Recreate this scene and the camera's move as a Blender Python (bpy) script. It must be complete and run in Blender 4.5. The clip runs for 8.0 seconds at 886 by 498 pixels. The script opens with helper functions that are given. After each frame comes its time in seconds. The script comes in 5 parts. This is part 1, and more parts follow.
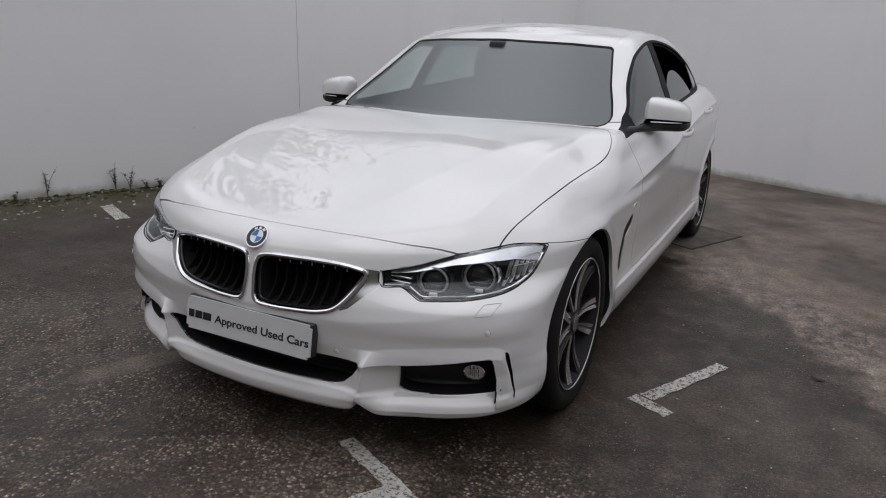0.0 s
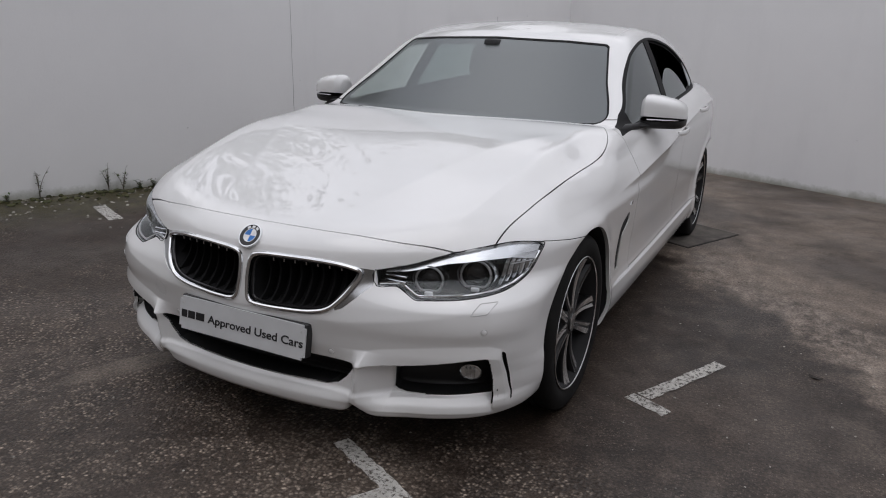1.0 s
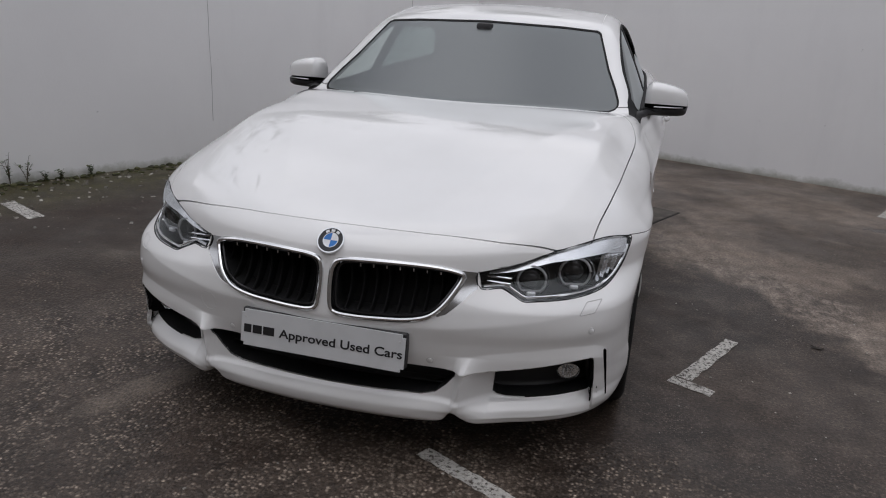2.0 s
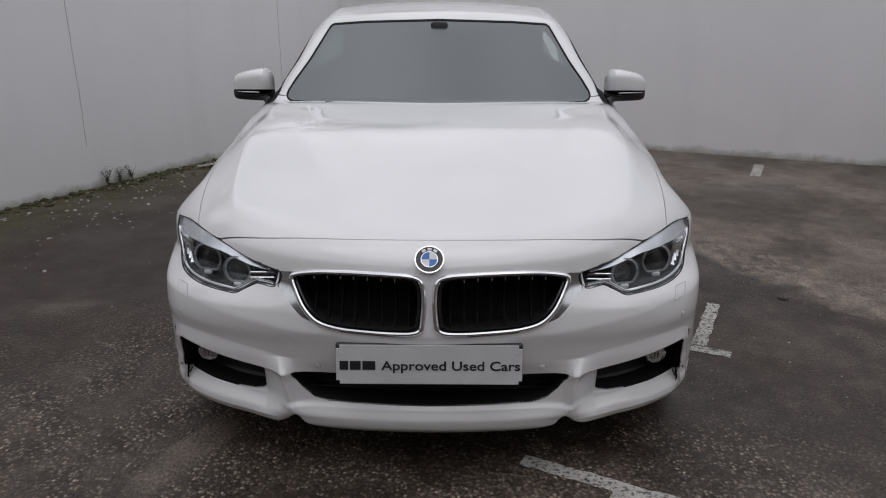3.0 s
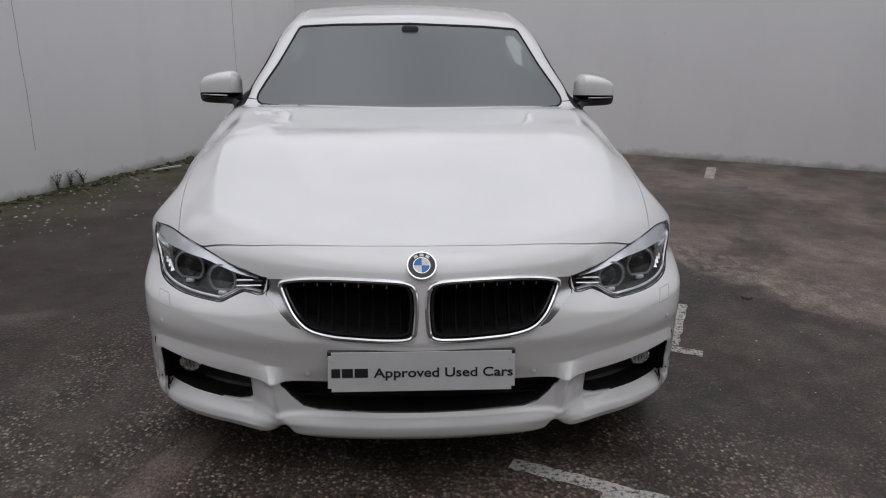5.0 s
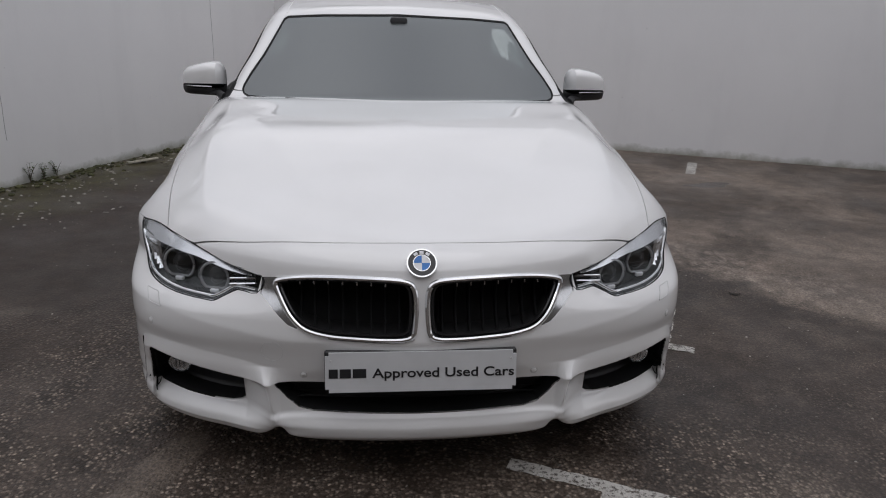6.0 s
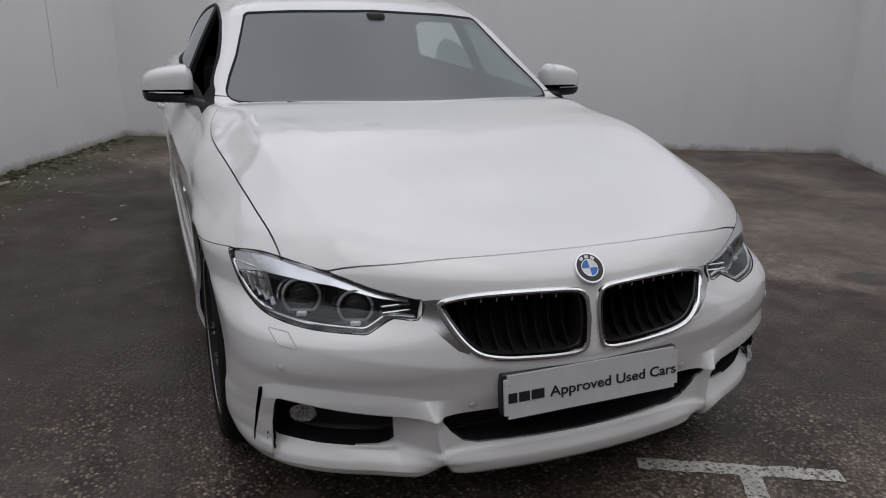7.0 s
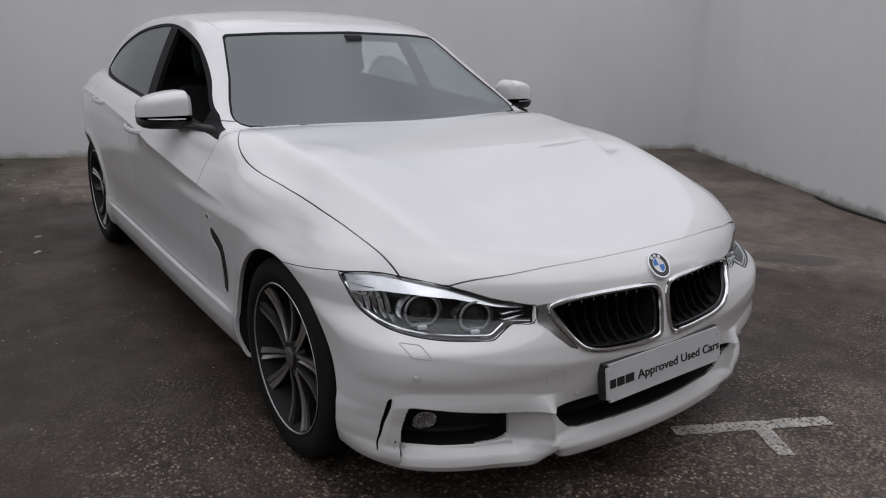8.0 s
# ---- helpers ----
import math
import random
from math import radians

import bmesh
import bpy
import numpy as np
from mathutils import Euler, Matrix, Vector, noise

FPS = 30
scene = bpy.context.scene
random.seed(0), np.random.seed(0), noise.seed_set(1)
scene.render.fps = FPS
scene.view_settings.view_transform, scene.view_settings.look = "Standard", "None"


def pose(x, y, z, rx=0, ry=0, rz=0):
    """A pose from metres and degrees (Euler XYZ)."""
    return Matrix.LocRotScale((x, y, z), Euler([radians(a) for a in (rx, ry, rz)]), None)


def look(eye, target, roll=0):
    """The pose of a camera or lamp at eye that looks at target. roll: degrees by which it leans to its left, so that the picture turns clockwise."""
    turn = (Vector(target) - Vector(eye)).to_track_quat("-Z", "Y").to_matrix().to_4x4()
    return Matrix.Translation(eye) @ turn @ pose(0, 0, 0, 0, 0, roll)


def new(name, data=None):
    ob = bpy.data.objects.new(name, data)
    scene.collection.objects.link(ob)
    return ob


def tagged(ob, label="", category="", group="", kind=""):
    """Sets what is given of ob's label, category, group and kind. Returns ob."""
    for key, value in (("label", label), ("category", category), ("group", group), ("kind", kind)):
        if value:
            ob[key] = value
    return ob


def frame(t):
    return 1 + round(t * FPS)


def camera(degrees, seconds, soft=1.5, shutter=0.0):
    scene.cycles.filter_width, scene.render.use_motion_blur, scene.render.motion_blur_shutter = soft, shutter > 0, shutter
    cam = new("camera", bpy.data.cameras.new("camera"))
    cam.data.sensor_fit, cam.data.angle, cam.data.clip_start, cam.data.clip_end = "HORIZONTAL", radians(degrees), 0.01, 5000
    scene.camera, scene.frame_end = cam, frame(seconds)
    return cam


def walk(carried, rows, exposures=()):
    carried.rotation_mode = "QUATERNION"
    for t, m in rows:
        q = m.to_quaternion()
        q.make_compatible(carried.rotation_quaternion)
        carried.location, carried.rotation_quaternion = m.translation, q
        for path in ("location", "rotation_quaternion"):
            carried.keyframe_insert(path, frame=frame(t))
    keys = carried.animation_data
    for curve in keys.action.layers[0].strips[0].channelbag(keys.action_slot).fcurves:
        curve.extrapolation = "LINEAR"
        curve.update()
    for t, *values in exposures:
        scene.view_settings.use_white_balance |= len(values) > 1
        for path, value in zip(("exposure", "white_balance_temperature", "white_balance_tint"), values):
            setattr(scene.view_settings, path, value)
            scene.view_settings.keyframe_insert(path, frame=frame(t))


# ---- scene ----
EXPOSURES = [(t, stops, 6345, 11.4) for t, stops in ((0.0, 0.02), (1.5, 0.01), (2.0, -0.07), (3.5, -0.14), (6.0, -0.13), (7.0, -0.19), (8.0, -0.11))]
SKY, SUN = 0.116, 0.25
cam = camera(63.28, 8.0, soft=1.05)
# seconds, place, yaw, pitch, roll; the car's nose stands at y = 0 and its tail points along +y
ROWS = [
    (0, 1.546, -1.638, 1.338, 27.75, -16.83, -1.71),
    (0.5, 1.539, -1.616, 1.341, 27.45, -16.94, -1.43),
    (1, 1.536, -1.619, 1.326, 27.34, -16.80, -1.60),
    (1.5, 1.311, -1.669, 1.308, 25.16, -17.06, -2.36),
    (2, 0.829, -1.777, 1.332, 15.91, -18.12, -2.89),
    (2.2, 0.637, -1.784, 1.298, 12.61, -17.76, -1.71),
    (3.3, -0.039, -1.825, 1.345, -1.76, -18.20, -0.34),
    (3.5, -0.056, -1.813, 1.344, -2.22, -18.14, -0.44),
    (4, -0.063, -1.809, 1.349, -3.00, -18.03, -0.63),
    (4.5, -0.067, -1.805, 1.344, -3.32, -17.94, -0.94),
    (4.7, -0.064, -1.808, 1.345, -3.40, -17.91, -0.84),
    (5.8, -0.077, -1.780, 1.335, -4.20, -18.03, -1.13),
    (6, -0.131, -1.756, 1.337, -5.38, -18.38, -1.51),
    (6.5, -0.554, -1.612, 1.321, -12.99, -18.48, -2.46),
    (7, -1.001, -1.393, 1.288, -21.96, -17.88, -1.34),
    (7.5, -1.438, -1.264, 1.315, -30.58, -16.70, -0.91),
    (8, -1.692, -1.201, 1.351, -35.38, -17.30, -1.33),
]
walk(cam, [(t, pose(x, y, z, 90 + pitch, roll, yaw)) for t, x, y, z, yaw, pitch, roll in ROWS], EXPOSURES)

# ---- world and sun ----
world = bpy.data.worlds.new("overcast_sky")
scene.world = world
world.use_nodes = True
wn = world.node_tree.nodes
wl = world.node_tree.links
sky = wn.new("ShaderNodeTexSky")
sky.sky_type, sky.sun_disc, sky.sun_elevation, sky.sun_rotation = "NISHITA", False, radians(50), radians(150)
sky.air_density, sky.dust_density = 1.0, 3.0
grey = wn.new("ShaderNodeHueSaturation")
grey.inputs["Saturation"].default_value = 0.22
wl.new(sky.outputs[0], grey.inputs["Color"])
wco = wn.new("ShaderNodeTexCoord")
cloud = wn.new("ShaderNodeTexNoise")
cloud.inputs["Scale"].default_value, cloud.inputs["Detail"].default_value, cloud.inputs["Roughness"].default_value = 2.6, 6.0, 0.55
wl.new(wco.outputs["Generated"], cloud.inputs["Vector"])
cramp = wn.new("ShaderNodeValToRGB")
cramp.color_ramp.elements[0].position, cramp.color_ramp.elements[0].color = 0.36, (0.62, 0.64, 0.67, 1)
cramp.color_ramp.elements[1].position, cramp.color_ramp.elements[1].color = 0.64, (1.33, 1.32, 1.30, 1)
wl.new(cloud.outputs["Fac"], cramp.inputs["Fac"])
# an overcast dome: brighter overhead than at the horizon
wsep = wn.new("ShaderNodeSeparateXYZ")
wl.new(wco.outputs["Generated"], wsep.inputs[0])
wgrad = wn.new("ShaderNodeMapRange")
for key, value in (("From Min", 0.0), ("From Max", 1.0), ("To Min", 0.55), ("To Max", 1.25)):
    wgrad.inputs[key].default_value = value
wl.new(wsep.outputs["Z"], wgrad.inputs["Value"])
cmul = wn.new("ShaderNodeMix")
cmul.data_type, cmul.blend_type = "RGBA", "MULTIPLY"
cmul.inputs["Factor"].default_value = 1.0
wl.new(cramp.outputs[0], cmul.inputs[6])
wl.new(wgrad.outputs[0], cmul.inputs[7])
cscale = wn.new("ShaderNodeMix")
cscale.data_type, cscale.blend_type = "RGBA", "MULTIPLY"
cscale.inputs["Factor"].default_value = 1.0
cscale.inputs[7].default_value = (9.25, 9.15, 9.45, 1)
wl.new(cmul.outputs[2], cscale.inputs[6])
cover = wn.new("ShaderNodeMix")
cover.data_type = "RGBA"
cover.inputs["Factor"].default_value = 0.85
wl.new(grey.outputs[0], cover.inputs[6])
wl.new(cscale.outputs[2], cover.inputs[7])
wl.new(cover.outputs[2], wn["Background"].inputs["Color"])
wn["Background"].inputs["Strength"].default_value = SKY

sun_data = bpy.data.lights.new("sun", "SUN")
sun_data.energy, sun_data.angle, sun_data.color = SUN, radians(40), (1.0, 0.97, 0.93)
new("sun", sun_data).matrix_world = look((0, 0, 12), (0.8, 2.0, 0))


# ---- materials ----
class Mat:
    """A node material with one Principled surface and short ways to add noise to it."""

    def __init__(self, name, color=(0.5, 0.5, 0.5), rough=0.5, metal=0.0, **more):
        self.m = bpy.data.materials.new(name)
        self.m.use_nodes = True
        self.t = self.m.node_tree
        self.b = self.t.nodes["Principled BSDF"]
        self.out = self.t.nodes["Material Output"]
        self.b.inputs["Base Color"].default_value = (*color, 1)
        self.b.inputs["Roughness"].default_value = rough
        self.b.inputs["Metallic"].default_value = metal
        for k, v in more.items():
            self.b.inputs[k.replace("_", " ")].default_value = v
        self.co = None

    def node(self, kind, **ins):
        n = self.t.nodes.new(kind)
        for k, v in ins.items():
            n.inputs[k].default_value = v
        return n

    def link(self, a, b):
        self.t.links.new(a, b)

    def coords(self):
        if self.co is None:
            self.co = self.t.nodes.new("ShaderNodeTexCoord")
        return self.co.outputs["Object"]

    def noise(self, scale, detail=4.0, rough=0.55, distort=0.0, stretch=None):
        n = self.node("ShaderNodeTexNoise", Scale=scale, Detail=detail, Roughness=rough, Distortion=distort)
        src = self.coords()
        if stretch:
            mp = self.t.nodes.new("ShaderNodeMapping")
            mp.inputs["Scale"].default_value = stretch
            self.link(src, mp.inputs["Vector"])
            src = mp.outputs[0]
        self.link(src, n.inputs["Vector"])
        return n.outputs["Fac"]

    def ramp(self, fac, stops):
        r = self.t.nodes.new("ShaderNodeValToRGB")
        el = r.color_ramp.elements
        while len(el) < len(stops):
            el.new(0.5)
        for e, (p, c) in zip(el, stops):
            e.position = p
            e.color = (*c, 1) if isinstance(c, tuple) else (c, c, c, 1)
        self.link(fac, r.inputs["Fac"])
        return r.outputs["Color"]

    def mix(self, fac, a, b, mode="MIX"):
        n = self.t.nodes.new("ShaderNodeMix")
        n.data_type, n.blend_type = "RGBA", mode
        for sock, v in ((n.inputs[0], fac), (n.inputs[6], a), (n.inputs[7], b)):
            if isinstance(v, (int, float)):
                sock.default_value = v if sock == n.inputs[0] else (v, v, v, 1)
            elif isinstance(v, tuple):
                sock.default_value = (*v, 1)
            else:
                self.link(v, sock)
        return n.outputs[2]

    def math(self, op, a, b=0.0):
        n = self.t.nodes.new("ShaderNodeMath")
        n.operation = op
        for sock, v in ((n.inputs[0], a), (n.inputs[1], b)):
            if isinstance(v, (int, float)):
                sock.default_value = v
            else:
                self.link(v, sock)
        return n.outputs[0]

    def blob(self, cx, cy, rx, ry, turn=0.0, ragged=0.35, scale=6.0):
        """1 inside a ragged patch on the ground, 0 outside."""
        mp = self.t.nodes.new("ShaderNodeMapping")
        mp.vector_type = "TEXTURE"
        mp.inputs["Location"].default_value = (cx, cy, 0)
        mp.inputs["Rotation"].default_value = (0, 0, radians(turn))
        mp.inputs["Scale"].default_value = (rx, ry, 1000)
        self.link(self.coords(), mp.inputs["Vector"])
        ln = self.t.nodes.new("ShaderNodeVectorMath")
        ln.operation = "LENGTH"
        self.link(mp.outputs[0], ln.inputs[0])
        d = self.math("ADD", ln.outputs["Value"], self.math("MULTIPLY", self.math("SUBTRACT", self.noise(scale, 5), 0.5), ragged * 4))
        return self.ramp(d, [(0.72, 1.0), (1.0, 0.0)])

    def color(self, sock):
        self.link(sock, self.b.inputs["Base Color"])
        return self

    def rough(self, sock):
        self.link(sock, self.b.inputs["Roughness"])
        return self

    def bump(self, sock, strength, dist):
        n = self.node("ShaderNodeBump", Strength=strength, Distance=dist)
        self.link(sock, n.inputs["Height"])
        prev = self.b.inputs["Normal"].links
        if prev:
            self.link(prev[0].from_socket, n.inputs["Normal"])
        self.link(n.outputs[0], self.b.inputs["Normal"])
        return self


def simple(name, color, rough, metal=0.0, vary=0.12, scale=30.0, bump=0.0, **more):
    k = Mat(name, color, rough, metal, **more)
    n = k.noise(scale)
    lo = tuple(c * (1 - vary) for c in color)
    hi = tuple(min(c * (1 + vary), 1) for c in color)
    k.color(k.ramp(n, [(0.3, lo), (0.7, hi)]))
    if bump:
        k.bump(k.noise(scale * 6), bump, 0.002)
    return k.m


# white metallic-free car paint with a faint film of dust
k = Mat("white_car_paint", (0.80, 0.80, 0.80), 0.36, Coat_Weight=1.0, Coat_Roughness=0.02, Coat_IOR=1.75, Specular_IOR_Level=0.25)
k.color(k.mix(k.ramp(k.noise(3.0, 6), [(0.35, 0.0), (0.75, 1.0)]), (0.790, 0.792, 0.792), (0.755, 0.755, 0.748)))
k.link(k.ramp(k.noise(9.0, 6), [(0.35, 0.010), (0.75, 0.032)]), k.b.inputs["Coat Roughness"])
PAINT = k.m
GAP = simple("black_seam", (0.008, 0.008, 0.009), 0.8)
TRIM = simple("black_plastic_trim", (0.018, 0.018, 0.019), 0.45, bump=0.15)
GLOSS = simple("gloss_black_trim", (0.012, 0.012, 0.013), 0.15)
SEAL = simple("black_window_seal", (0.009, 0.009, 0.0095), 0.6, Specular_IOR_Level=0.14)
RUBBER = simple("tyre_rubber", (0.010, 0.0098, 0.0098), 0.75, Specular_IOR_Level=0.2, vary=0.3, scale=14, bump=0.3)
CHROME = simple("chrome", (0.78, 0.79, 0.80), 0.10, 1.0, vary=0.05)
SATIN = simple("satin_chrome", (0.50, 0.51, 0.52), 0.20, 1.0, vary=0.06)
ALLOY = simple("machined_alloy", (0.70, 0.71, 0.72), 0.24, 1.0, vary=0.1, scale=60)
GRAPHITE = simple("graphite_wheel_paint", (0.014, 0.0142, 0.015), 0.40, 0.2, vary=0.15)
STEEL = simple("brake_steel", (0.035, 0.034, 0.033), 0.4, 1.0, vary=0.2)
CLOTH = simple("dark_upholstery", (0.020, 0.020, 0.022), 0.8, vary=0.25, scale=80, bump=0.3)
DASH = simple("dark_dashboard_plastic", (0.025, 0.025, 0.027), 0.6, vary=0.2, scale=50, bump=0.2)
LINER = simple("grey_headliner", (0.10, 0.10, 0.10), 0.9)
PLATE = simple("plate_face", (0.60, 0.61, 0.62), 0.35, vary=0.05, scale=12)
INK = simple("plate_ink", (0.015, 0.015, 0.017), 0.5)
BLUE = simple("roundel_blue", (0.02, 0.16, 0.50), 0.15)
WHITE = simple("roundel_white", (0.75, 0.76, 0.78), 0.15)
REFLECTOR = simple("lamp_reflector", (0.62, 0.63, 0.65), 0.18, 1.0, vary=0.25, scale=40)
LAMPBODY = simple("lamp_body_grey", (0.010, 0.0103, 0.011), 0.5, Specular_IOR_Level=0.2, vary=0.4, scale=25)
BROW = simple("bright_lamp_trim", (0.80, 0.81, 0.83), 0.24, 0.85, vary=0.06, scale=18)
HALO = simple("lamp_ring", (0.50, 0.51, 0.53), 0.15, 0.6, vary=0.1)
SENSOR = simple("sensor_grey", (0.55, 0.55, 0.55), 0.4)
TWIG = simple("bleached_wood", (0.50, 0.47, 0.40), 0.85, vary=0.3, scale=40)
CRACKS = simple("dark_gap", (0.018, 0.016, 0.015), 0.9)
SLAB = simple("worn_concrete", (0.100, 0.088, 0.077), 0.8, vary=0.45, scale=7, bump=0.3)
DEADLEAF = simple("dead_leaf_brown", (0.022, 0.016, 0.012), 0.7, vary=0.3, scale=60)
BARK = simple("tree_bark", (0.10, 0.08, 0.06), 0.9, vary=0.4, scale=12, bump=0.6)


def glass(name, tint, gloss=0.08, film=0.0):
    """Thin glass: a clear coat over a tinted see-through sheet; film is the share of the shine that is blurred."""
    m = bpy.data.materials.new(name)
    m.use_nodes = True
    t = m.node_tree
    t.nodes.remove(t.nodes["Principled BSDF"])
    lw = t.nodes.new("ShaderNodeLayerWeight")
    lw.inputs["Blend"].default_value = 0.5
    pw = t.nodes.new("ShaderNodeMath")
    pw.operation = "POWER"
    pw.inputs[1].default_value = 5.0
    t.links.new(lw.outputs["Facing"], pw.inputs[0])
    fr = t.nodes.new("ShaderNodeMapRange")
    fr.inputs["To Min"].default_value = gloss
    fr.inputs["To Max"].default_value = 1.0
    t.links.new(pw.outputs[0], fr.inputs["Value"])
    tr = t.nodes.new("ShaderNodeBsdfTransparent")
    tr.inputs["Color"].default_value = (*tint, 1)
    gl = t.nodes.new("ShaderNodeBsdfGlossy")
    gl.inputs["Roughness"].default_value = 0.0
    gl.inputs["Color"].default_value = (0.94, 0.99, 1.0, 1)
    rough_gloss = t.nodes.new("ShaderNodeBsdfGlossy")
    rough_gloss.inputs["Roughness"].default_value = 0.28
    rough_gloss.inputs["Color"].default_value = (0.94, 0.99, 1.0, 1)
    shine = t.nodes.new("ShaderNodeMixShader")
    shine.inputs[0].default_value = film
    t.links.new(gl.outputs[0], shine.inputs[1])
    t.links.new(rough_gloss.outputs[0], shine.inputs[2])
    mx = t.nodes.new("ShaderNodeMixShader")
    t.links.new(fr.outputs[0], mx.inputs[0])
    t.links.new(tr.outputs[0], mx.inputs[1])
    t.links.new(shine.outputs[0], mx.inputs[2])
    t.links.new(mx.outputs[0], t.nodes["Material Output"].inputs["Surface"])
    return m


SCREEN = glass("windscreen_glass", (0.54, 0.63, 0.60), gloss=0.17, film=1.0)
WINDOW = glass("tinted_side_glass", (0.42, 0.50, 0.48), gloss=0.14, film=1.0)
LENS = glass("clear_lamp_lens", (0.95, 0.96, 0.97), gloss=0.05)

# asphalt: a smooth brown film over most of it, bare aggregate nearest the bay's mouth, and an older paler sheet beyond a ragged joint
k = Mat("worn_asphalt", (0.05, 0.05, 0.05), 0.75, Specular_IOR_Level=0.32)
gsep = k.t.nodes.new("ShaderNodeSeparateXYZ")
k.link(k.coords(), gsep.inputs[0])
gx, gy = gsep.outputs["X"], gsep.outputs["Y"]


def stones(scale, lo, hi):
    """Packed stones: their height, and a tone of its own for each."""
    vor = k.node("ShaderNodeTexVoronoi", Scale=scale)
    warp = k.t.nodes.new("ShaderNodeVectorMath")
    warp.operation = "MULTIPLY_ADD"
    wob = k.node("ShaderNodeTexNoise", Scale=scale * 0.8, Detail=2.0)
    k.link(k.coords(), wob.inputs["Vector"])
    k.link(wob.outputs["Color"], warp.inputs[0])
    warp.inputs[1].default_value = (0.7 / scale, 0.7 / scale, 0.0)
    k.link(k.coords(), warp.inputs[2])
    k.link(warp.outputs[0], vor.inputs["Vector"])
    tone = k.t.nodes.new("ShaderNodeSeparateColor")
    k.link(vor.outputs["Color"], tone.inputs[0])
    return k.ramp(vor.outputs["Distance"], [(0.18, 1.0), (0.62, 0.0)]), k.ramp(tone.outputs[0], [(lo, 0.0), (hi, 1.0)])


high, tone = stones(78.0, 0.35, 0.95)
high2, tone2 = stones(150.0, 0.45, 0.95)
film = k.ramp(k.noise(0.75, 9, 0.62, 0.3), [(0.40, (0.0210, 0.0165, 0.0140)), (0.51, (0.0360, 0.0290, 0.0250)), (0.62, (0.0580, 0.0485, 0.0425))])
film = k.mix(k.ramp(k.noise(5.0, 8, 0.7), [(0.49, 0.0), (0.63, 0.65)]), film, (0.072, 0.062, 0.055))
film = k.mix(k.math("MULTIPLY", k.math("MULTIPLY", high2, tone2), k.ramp(k.noise(2.2, 6, 0.6), [(0.40, 0.22), (0.60, 0.85)])), film, (0.155, 0.140, 0.124))
# bare aggregate
reach = k.math("ADD", gy, k.math("MULTIPLY", k.math("SUBTRACT", k.noise(1.1, 8, 0.62), 0.5), 2.4))
limit = k.ramp(k.math("MULTIPLY", gx, -0.5), [(0.0, 0.32), (0.55, 1.0)])
bare = k.ramp(k.math("SUBTRACT", k.math("MULTIPLY", limit, 1.55), reach), [(0.0, 0.0), (0.40, 1.0)])
bare = k.math("MULTIPLY", bare, k.ramp(k.noise(3.4, 7, 0.65), [(0.40, 0.12), (0.56, 1.0)]))
binder = k.ramp(k.noise(3.0, 7, 0.65), [(0.42, (0.0230, 0.0185, 0.0158)), (0.58, (0.0560, 0.0480, 0.0420))])
stone = k.mix(tone, (0.052, 0.045, 0.040), k.ramp(k.noise(60.0, 3), [(0.40, (0.20, 0.180, 0.158)), (0.60, (0.46, 0.425, 0.38))]))
rubble = k.mix(high, binder, stone)
base = k.mix(bare, film, rubble)
# the older sheet
joint = k.math("ADD", k.math("MULTIPLY", gx, 0.784), k.math("MULTIPLY", gy, 0.62))
joint = k.math("ADD", joint, k.math("MULTIPLY", k.math("SUBTRACT", k.noise(1.7, 9, 0.68), 0.5), 1.15))
old = k.ramp(k.math("SUBTRACT", joint, 2.0), [(0.34, 0.0), (0.50, 1.0)])
frayed = k.ramp(k.math("SUBTRACT", joint, 2.0), [(0.36, 0.0), (0.52, 1.0), (0.80, 0.8), (1.0, 0.0)])
pale = k.ramp(k.noise(1.1, 9, 0.66, 0.4), [(0.41, (0.056, 0.048, 0.0415)), (0.50, (0.102, 0.090, 0.0795)), (0.60, (0.155, 0.139, 0.124))])
pale = k.mix(k.math("MULTIPLY", frayed, k.ramp(k.noise(11.0, 9, 0.78, 0, (1.5, 0.75, 1)), [(0.45, 0.0), (0.57, 0.9)])), pale, (0.205, 0.190, 0.172))
pale = k.mix(k.math("MULTIPLY", k.ramp(k.noise(8.0, 9, 0.74), [(0.50, 0.0), (0.62, 0.75)]), frayed), pale, (0.046, 0.039, 0.034))
pale = k.mix(k.math("MULTIPLY", k.math("MULTIPLY", high2, tone2), 0.35), pale, (0.24, 0.22, 0.20))
base = k.mix(old, base, pale)
# lighter colour mixed into two broad areas, in the bay and by the T mark
base = k.mix(k.math("MULTIPLY", k.blob(3.6, 0.9, 1.5, 1.7, 30, 0.5, 1.5), 0.45), base, (0.150, 0.134, 0.120))
base = k.mix(k.math("MULTIPLY", k.math("MULTIPLY", k.blob(0.95, -0.42, 1.0, 0.5, -20, 0.5, 2.0), k.math("ADD", high, 0.2)), 0.55), base, (0.20, 0.184, 0.165))
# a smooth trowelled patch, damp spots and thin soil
patch = k.blob(-0.775, 0.16, 0.27, 0.085, 68, 0.16, 6.0)
base = k.mix(k.math("MULTIPLY", patch, 0.85), base, (0.112, 0.101, 0.090))
patch2 = k.blob(-2.1, 1.2, 0.5, 0.14, 20, 0.45, 4.0)
base = k.mix(k.math("MULTIPLY", patch2, 0.5), base, (0.12, 0.115, 0.105))
damp = k.blob(2.62, 1.02, 0.34, 0.14, -42, 0.35, 3.0)
damp = k.math("MAXIMUM", damp, k.blob(2.70, 3.92, 0.22, 0.10, 20, 0.4, 6.0))
base = k.mix(k.math("MULTIPLY", damp, 0.75), base, (0.026, 0.0225, 0.020))
